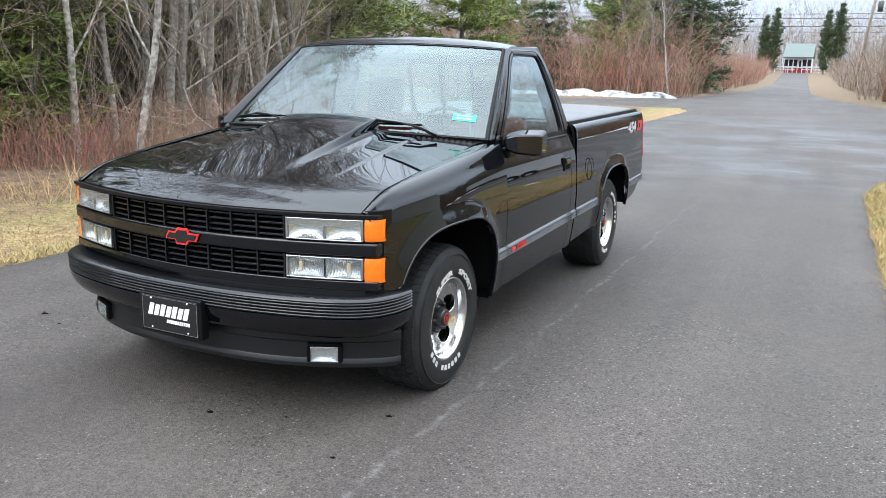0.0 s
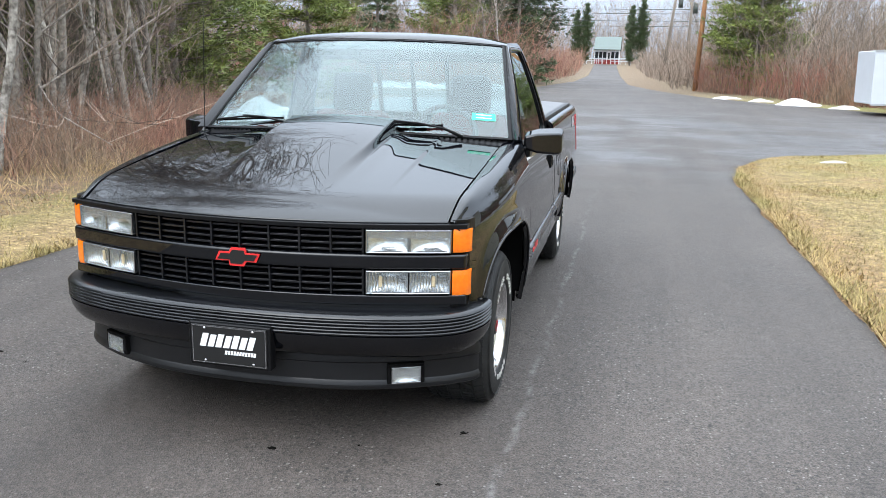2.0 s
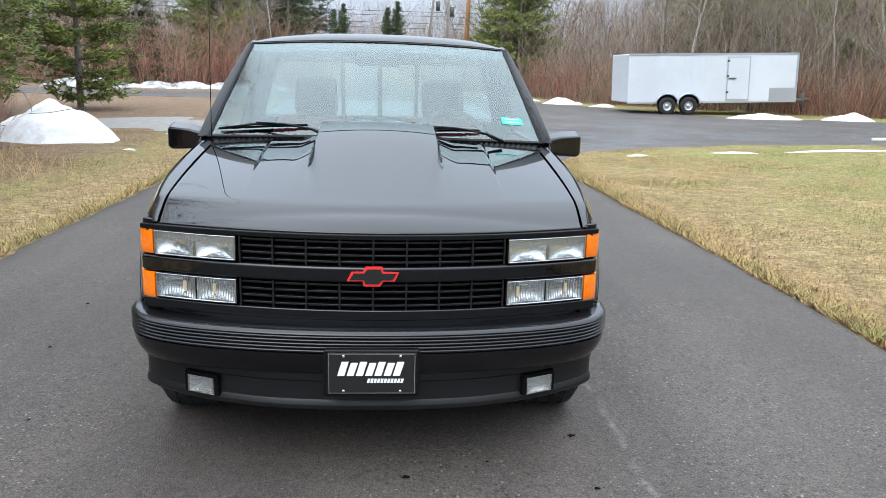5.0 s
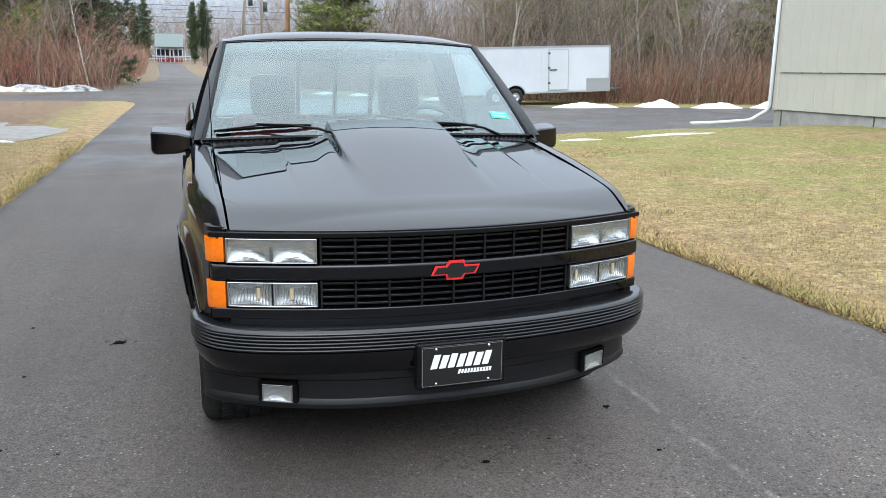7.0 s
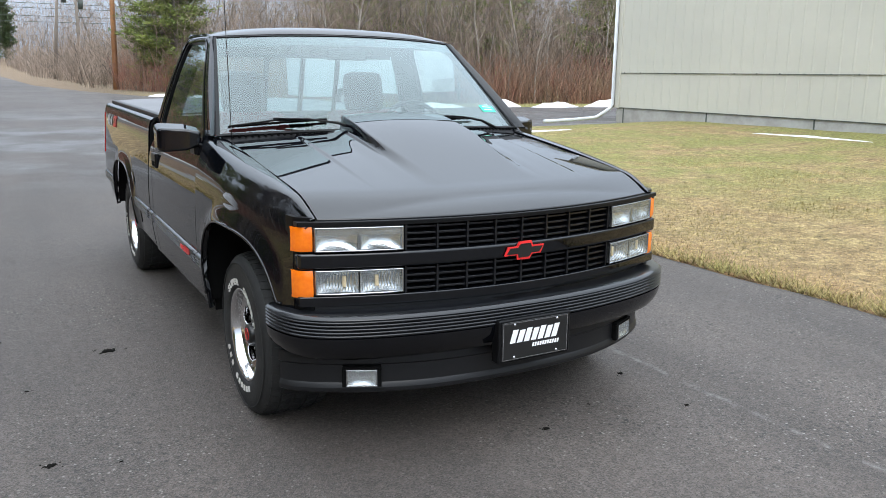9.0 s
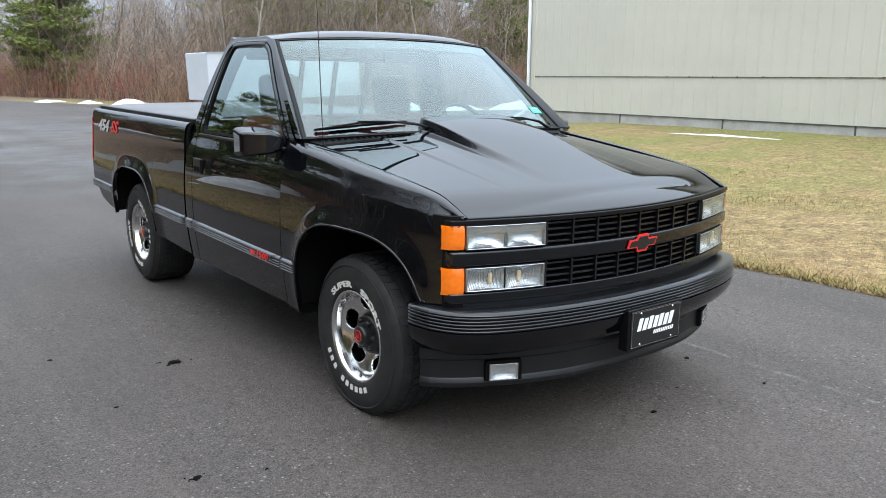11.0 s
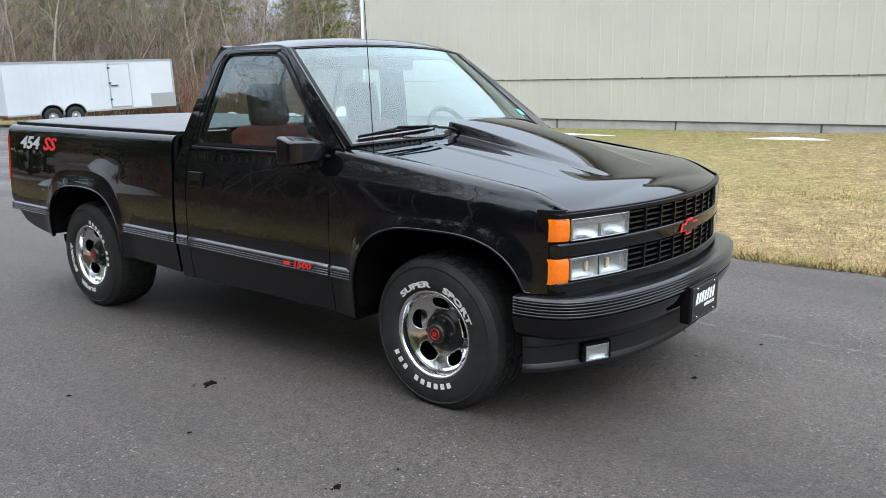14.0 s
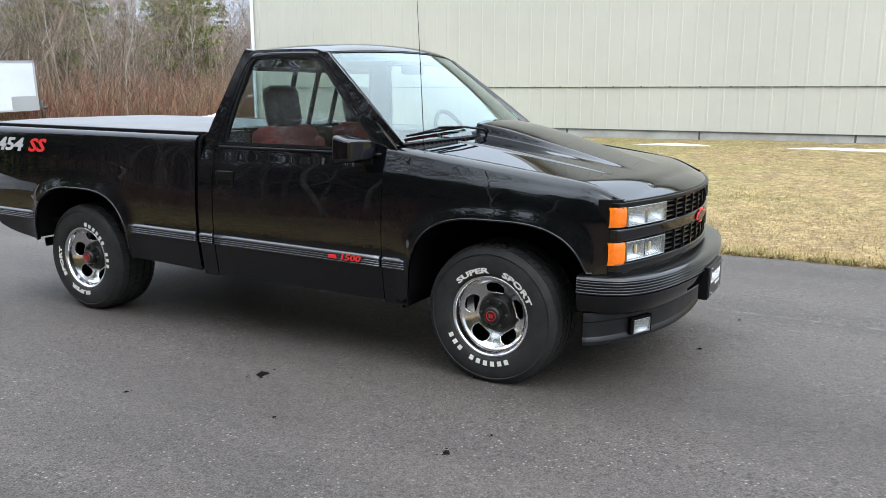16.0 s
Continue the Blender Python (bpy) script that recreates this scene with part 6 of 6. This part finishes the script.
for ob in list(bpy.data.objects):
    kind_name = ob.name.split(".")[0]
    if ob.parent is None and kind_name in ("bare_tree", "conifer", "columnar_cedar"):
        tagged(ob, group={"bare_tree": "bare trees of the woods", "conifer": "evergreens of the woods", "columnar_cedar": "cedars by the house"}[kind_name])
    elif kind_name in ("snow_heap", "snow_patch", "power_line", "utility_pole"):
        tagged(ob, group={"snow_heap": "snow heaps round the yard", "snow_patch": "snow strips on the lawn", "power_line": "overhead lines", "utility_pole": "utility poles"}[kind_name])


# ---- brush, reeds, grass, leaves ----
def stems(name, n, area, hmin, hmax, mat, label, category, seed, spread=0.25, r=0.006, fork=True, ok=lambda x, y: True):
    rg = random.Random(seed)
    V, F = [], []
    k = 0
    guard = 0
    while k < n and guard < n * 20:
        guard += 1
        x, y = area(rg)
        if not ok(x, y):
            continue
        k += 1
        h = rg.uniform(hmin, hmax)
        z = ground_z(x, y) - 0.03
        d = Vector((rg.gauss(0, spread), rg.gauss(0, spread), 1))
        mid = Vector((x, y, z)) + d * h * 0.5 + Vector((rg.gauss(0, 0.05), rg.gauss(0, 0.05), 0)) * h
        tip = Vector((x, y, z)) + d * h + Vector((rg.gauss(0, 0.14), rg.gauss(0, 0.14), 0)) * h
        tube_data([(x, y, z), mid, tip], [r, r * 0.75, r * 0.35], 3, V, F)
        if fork:
            for _ in range(4):
                o = Vector((x, y, z)).lerp(mid, rg.uniform(0.4, 1)) if rg.random() < 0.5 else mid.lerp(tip, rg.random())
                e = o + Vector((rg.gauss(0, 0.3), rg.gauss(0, 0.3), rg.uniform(0.2, 0.6))) * h * 0.5
                tube_data([o, e], [r * 0.6, r * 0.25], 3, V, F)
    return tagged(mesh_object(name, V, F, mat, smooth=False), label, category, kind="stuff")


def left_band(rg):
    y = rg.uniform(-6, 15)
    return wood_edge_left(y) + 0.7 - abs(rg.gauss(0, 1.6)), y


stems("red_brush", 5200, left_band, 0.2, 1.05, M["redtwig"], "dense bare red-brown brush along the wood's edge", "brush", 61, r=0.0042)
stems("wood_brush", 2700, lambda rg: (rg.uniform(-19, -6.2), rg.uniform(-14, 20)), 0.8, 4.2, M["twig"], "tangled grey-brown undergrowth in the wood", "brush", 62, 0.4, r=0.005, ok=lambda x, y: x < wood_edge_left(y))
stems("dry_reeds", 420, lambda rg: (-5.0 + rg.gauss(0, 0.35), rg.uniform(0.6, 7)), 0.15, 0.45, M["reed"], "tan dry weeds at the wood's edge", "weeds", 63, 0.4, 0.003, False)
def right_band(rg):
    x = rg.uniform(5, 45)
    return x, wood_edge_right(x) - 0.4 + abs(rg.gauss(0, 1.8))


stems("red_brush", 4200, right_band, 0.6, 2.4, M["redtwig"], "dense bare red-brown brush behind the yard", "brush", 64, r=0.011)
stems("wood_brush", 6500, lambda rg: (rg.uniform(6, 50), rg.uniform(28, 50)), 1.2, 6.5, M["twig"], "tangled grey-brown undergrowth behind the yard", "brush", 65, r=0.013, ok=lambda x, y: y > wood_edge_right(x))
stems("far_brush", 5000, lambda rg: (rg.uniform(-45, -4.4), rg.uniform(41, 56)), 0.8, 4.5, M["redtwig"], "bare red-brown brush beyond the side road", "brush", 66, r=0.014, ok=lambda x, y: x < -4.6 - 0.05 * (y - 40))
stems("far_brush", 5200, lambda rg: (rg.uniform(3.5, 30), rg.uniform(47, 90)), 0.8, 4.0, M["twig"], "bare grey brush along the far road", "brush", 67, r=0.018, ok=lambda x, y: x > 3.6 + 0.03 * (y - 47))
stems("far_brush", 3600, lambda rg: (rg.uniform(-30, -7), rg.uniform(56, 88)), 0.8, 4.0, M["twig"], "bare grey brush along the far road", "brush", 68, r=0.018)
stems("far_brush", 2600, lambda rg: ((lambda y: (road_left(y) - 1.6 - abs(rg.gauss(0, 7)), y))(rg.uniform(58, 138))), 0.8, 3.2, M["redtwig"], "bare brush on the bank of the far road", "brush", 81, r=0.02)
stems("far_brush", 2600, lambda rg: ((lambda y: (road_right(y) + 3.0 + abs(rg.gauss(0, 7)), y))(rg.uniform(56, 138))), 0.8, 3.2, M["twig"], "bare brush on the bank of the far road", "brush", 82, r=0.02)
# added layer of dark-coloured stems that paints the shade behind the left trunks
stems("deep_wood", 3200, lambda rg: (rg.uniform(-24, -10.5), rg.uniform(-4, 26)), 2.5, 8.0, M["deep"], "stems coloured dark to stand for shade deep in the wood", "brush", 83, 0.2, r=0.012, ok=lambda x, y: x < wood_edge_left(y) - 3)
stems("far_wood", 4200, lambda rg: (rg.uniform(-80, 90), rg.uniform(166, 200)), 5, 16, M["twig"], "far grey bare wood on the horizon", "wood", 69, 0.12, 0.03)


def blades(name, n, area, h, mat, label, seed, ok=lambda x, y: True, w=0.004, lie=0.9):
    rg = random.Random(seed)
    V, F = [], []
    k = guard = 0
    while k < n and guard < n * 12:
        guard += 1
        x, y = area(rg)
        if not ok(x, y):
            continue
        k += 1
        z = ground_z(x, y) - 0.004
        a = rg.uniform(0, 6.283)
        hh = h * rg.uniform(0.5, 1.4)
        lean = rg.uniform(0.3, 1.6) * lie
        ca, sa = math.cos(a), math.sin(a)
        b = len(V)
        V += [(x - sa * w, y + ca * w, z), (x + sa * w, y - ca * w, z), (x + ca * hh * lean, y + sa * hh * lean, z + hh)]
        F.append((b, b + 1, b + 2))
    return tagged(mesh_object(name, V, F, mat, smooth=False), label, "grass", kind="stuff")


on_lawn = lambda x, y: (x > road_right(y) + 0.02 or x < road_left(y) - 0.02)
blades("grass", 120000, lambda rg: (2.9 + abs(rg.gauss(0, 3.2)), rg.uniform(-7, 13)), 0.03, M["blade"], "matted straw and green winter grass", 71, lambda x, y: on_lawn(x, y) and x < 13.7)
blades("grass", 30000, lambda rg: (rg.uniform(-6.2, -2.8), rg.uniform(-4, 14)), 0.04, M["blade"], "matted straw winter grass beside the drive", 72, on_lawn)
blades("edge_grass", 9000, lambda rg: ((road_right(0) + abs(rg.gauss(0, 0.14))), rg.uniform(-6, 9)), 0.06, M["blade"], "shaggy straw grass along the asphalt edge", 73, on_lawn, 0.004, 1.4)
blades("edge_grass", 7000, lambda rg: ((road_left(0) - abs(rg.gauss(0, 0.14))), rg.uniform(-4, 12)), 0.06, M["blade"], "shaggy straw grass along the asphalt edge", 74, on_lawn, 0.004, 1.4)
blades("fallen_leaves", 9000, lambda rg: (rg.uniform(-6.6, -4.3), rg.uniform(-4, 10)), 0.02, M["leaf"], "scattered brown fallen leaves", 75, on_lawn, 0.016, 2.5)
blades("fallen_leaves", 11000, lambda rg: (2.95 + abs(rg.gauss(0, 0.5)), rg.uniform(-6, 10)), 0.015, M["leaf"], "scattered brown fallen leaves along the edge", 76, on_lawn, 0.012, 2.5)

# dark droppings and specks on the asphalt
rg = random.Random(9)
for k, (x, y, r) in enumerate(((0.836, -1.974, 0.016), (0.130, -2.317, 0.018), (0.835, -2.416, 0.012), (-1.34, -0.442, 0.035), (-1.695, -1.704, 0.02), (-1.741, -0.862, 0.012), (0.45, -2.20, 0.007), (-1.839, -0.025, 0.012), (-1.459, -1.792, 0.008))):
    verts, faces = [], []
    for clod in range(12):
        q = 0.0 if clod == 0 else rg.uniform(0.8, 2.6)
        b = rg.uniform(0, 6.283)
        cx, cy = x + r * q * math.cos(b), y + 0.8 * r * q * math.sin(b)
        rr = r * (1.0 if clod == 0 else rg.uniform(0.06, 0.30))
        base = len(verts)
        for j in range(16):
            a = 6.2832 * j / 16
            w = rr * (1 + 0.75 * noise.noise((math.cos(a) * 2.2 + clod + k, math.sin(a) * 2.2, k * 3.1)))
            verts.append((cx + w * math.cos(a), cy + 0.7 * w * math.sin(a), ground_z(0, cy) + 0.0008))
        for j in range(16):
            a = 6.2832 * j / 16
            verts.append((cx + 0.5 * rr * math.cos(a), cy + 0.4 * rr * math.sin(a), ground_z(0, cy) + 0.001 + 0.22 * rr * (1 + noise.noise((j * 0.9, clod, k)))))
        faces += [(base + j, base + (j + 1) % 16, base + 16 + (j + 1) % 16, base + 16 + j) for j in range(16)]
        faces.append(tuple(base + 16 + j for j in range(16)))
    tagged(mesh_object("debris", verts, faces, M["debris"]), "small dark clod of dirt with crumbs on the asphalt", "debris")
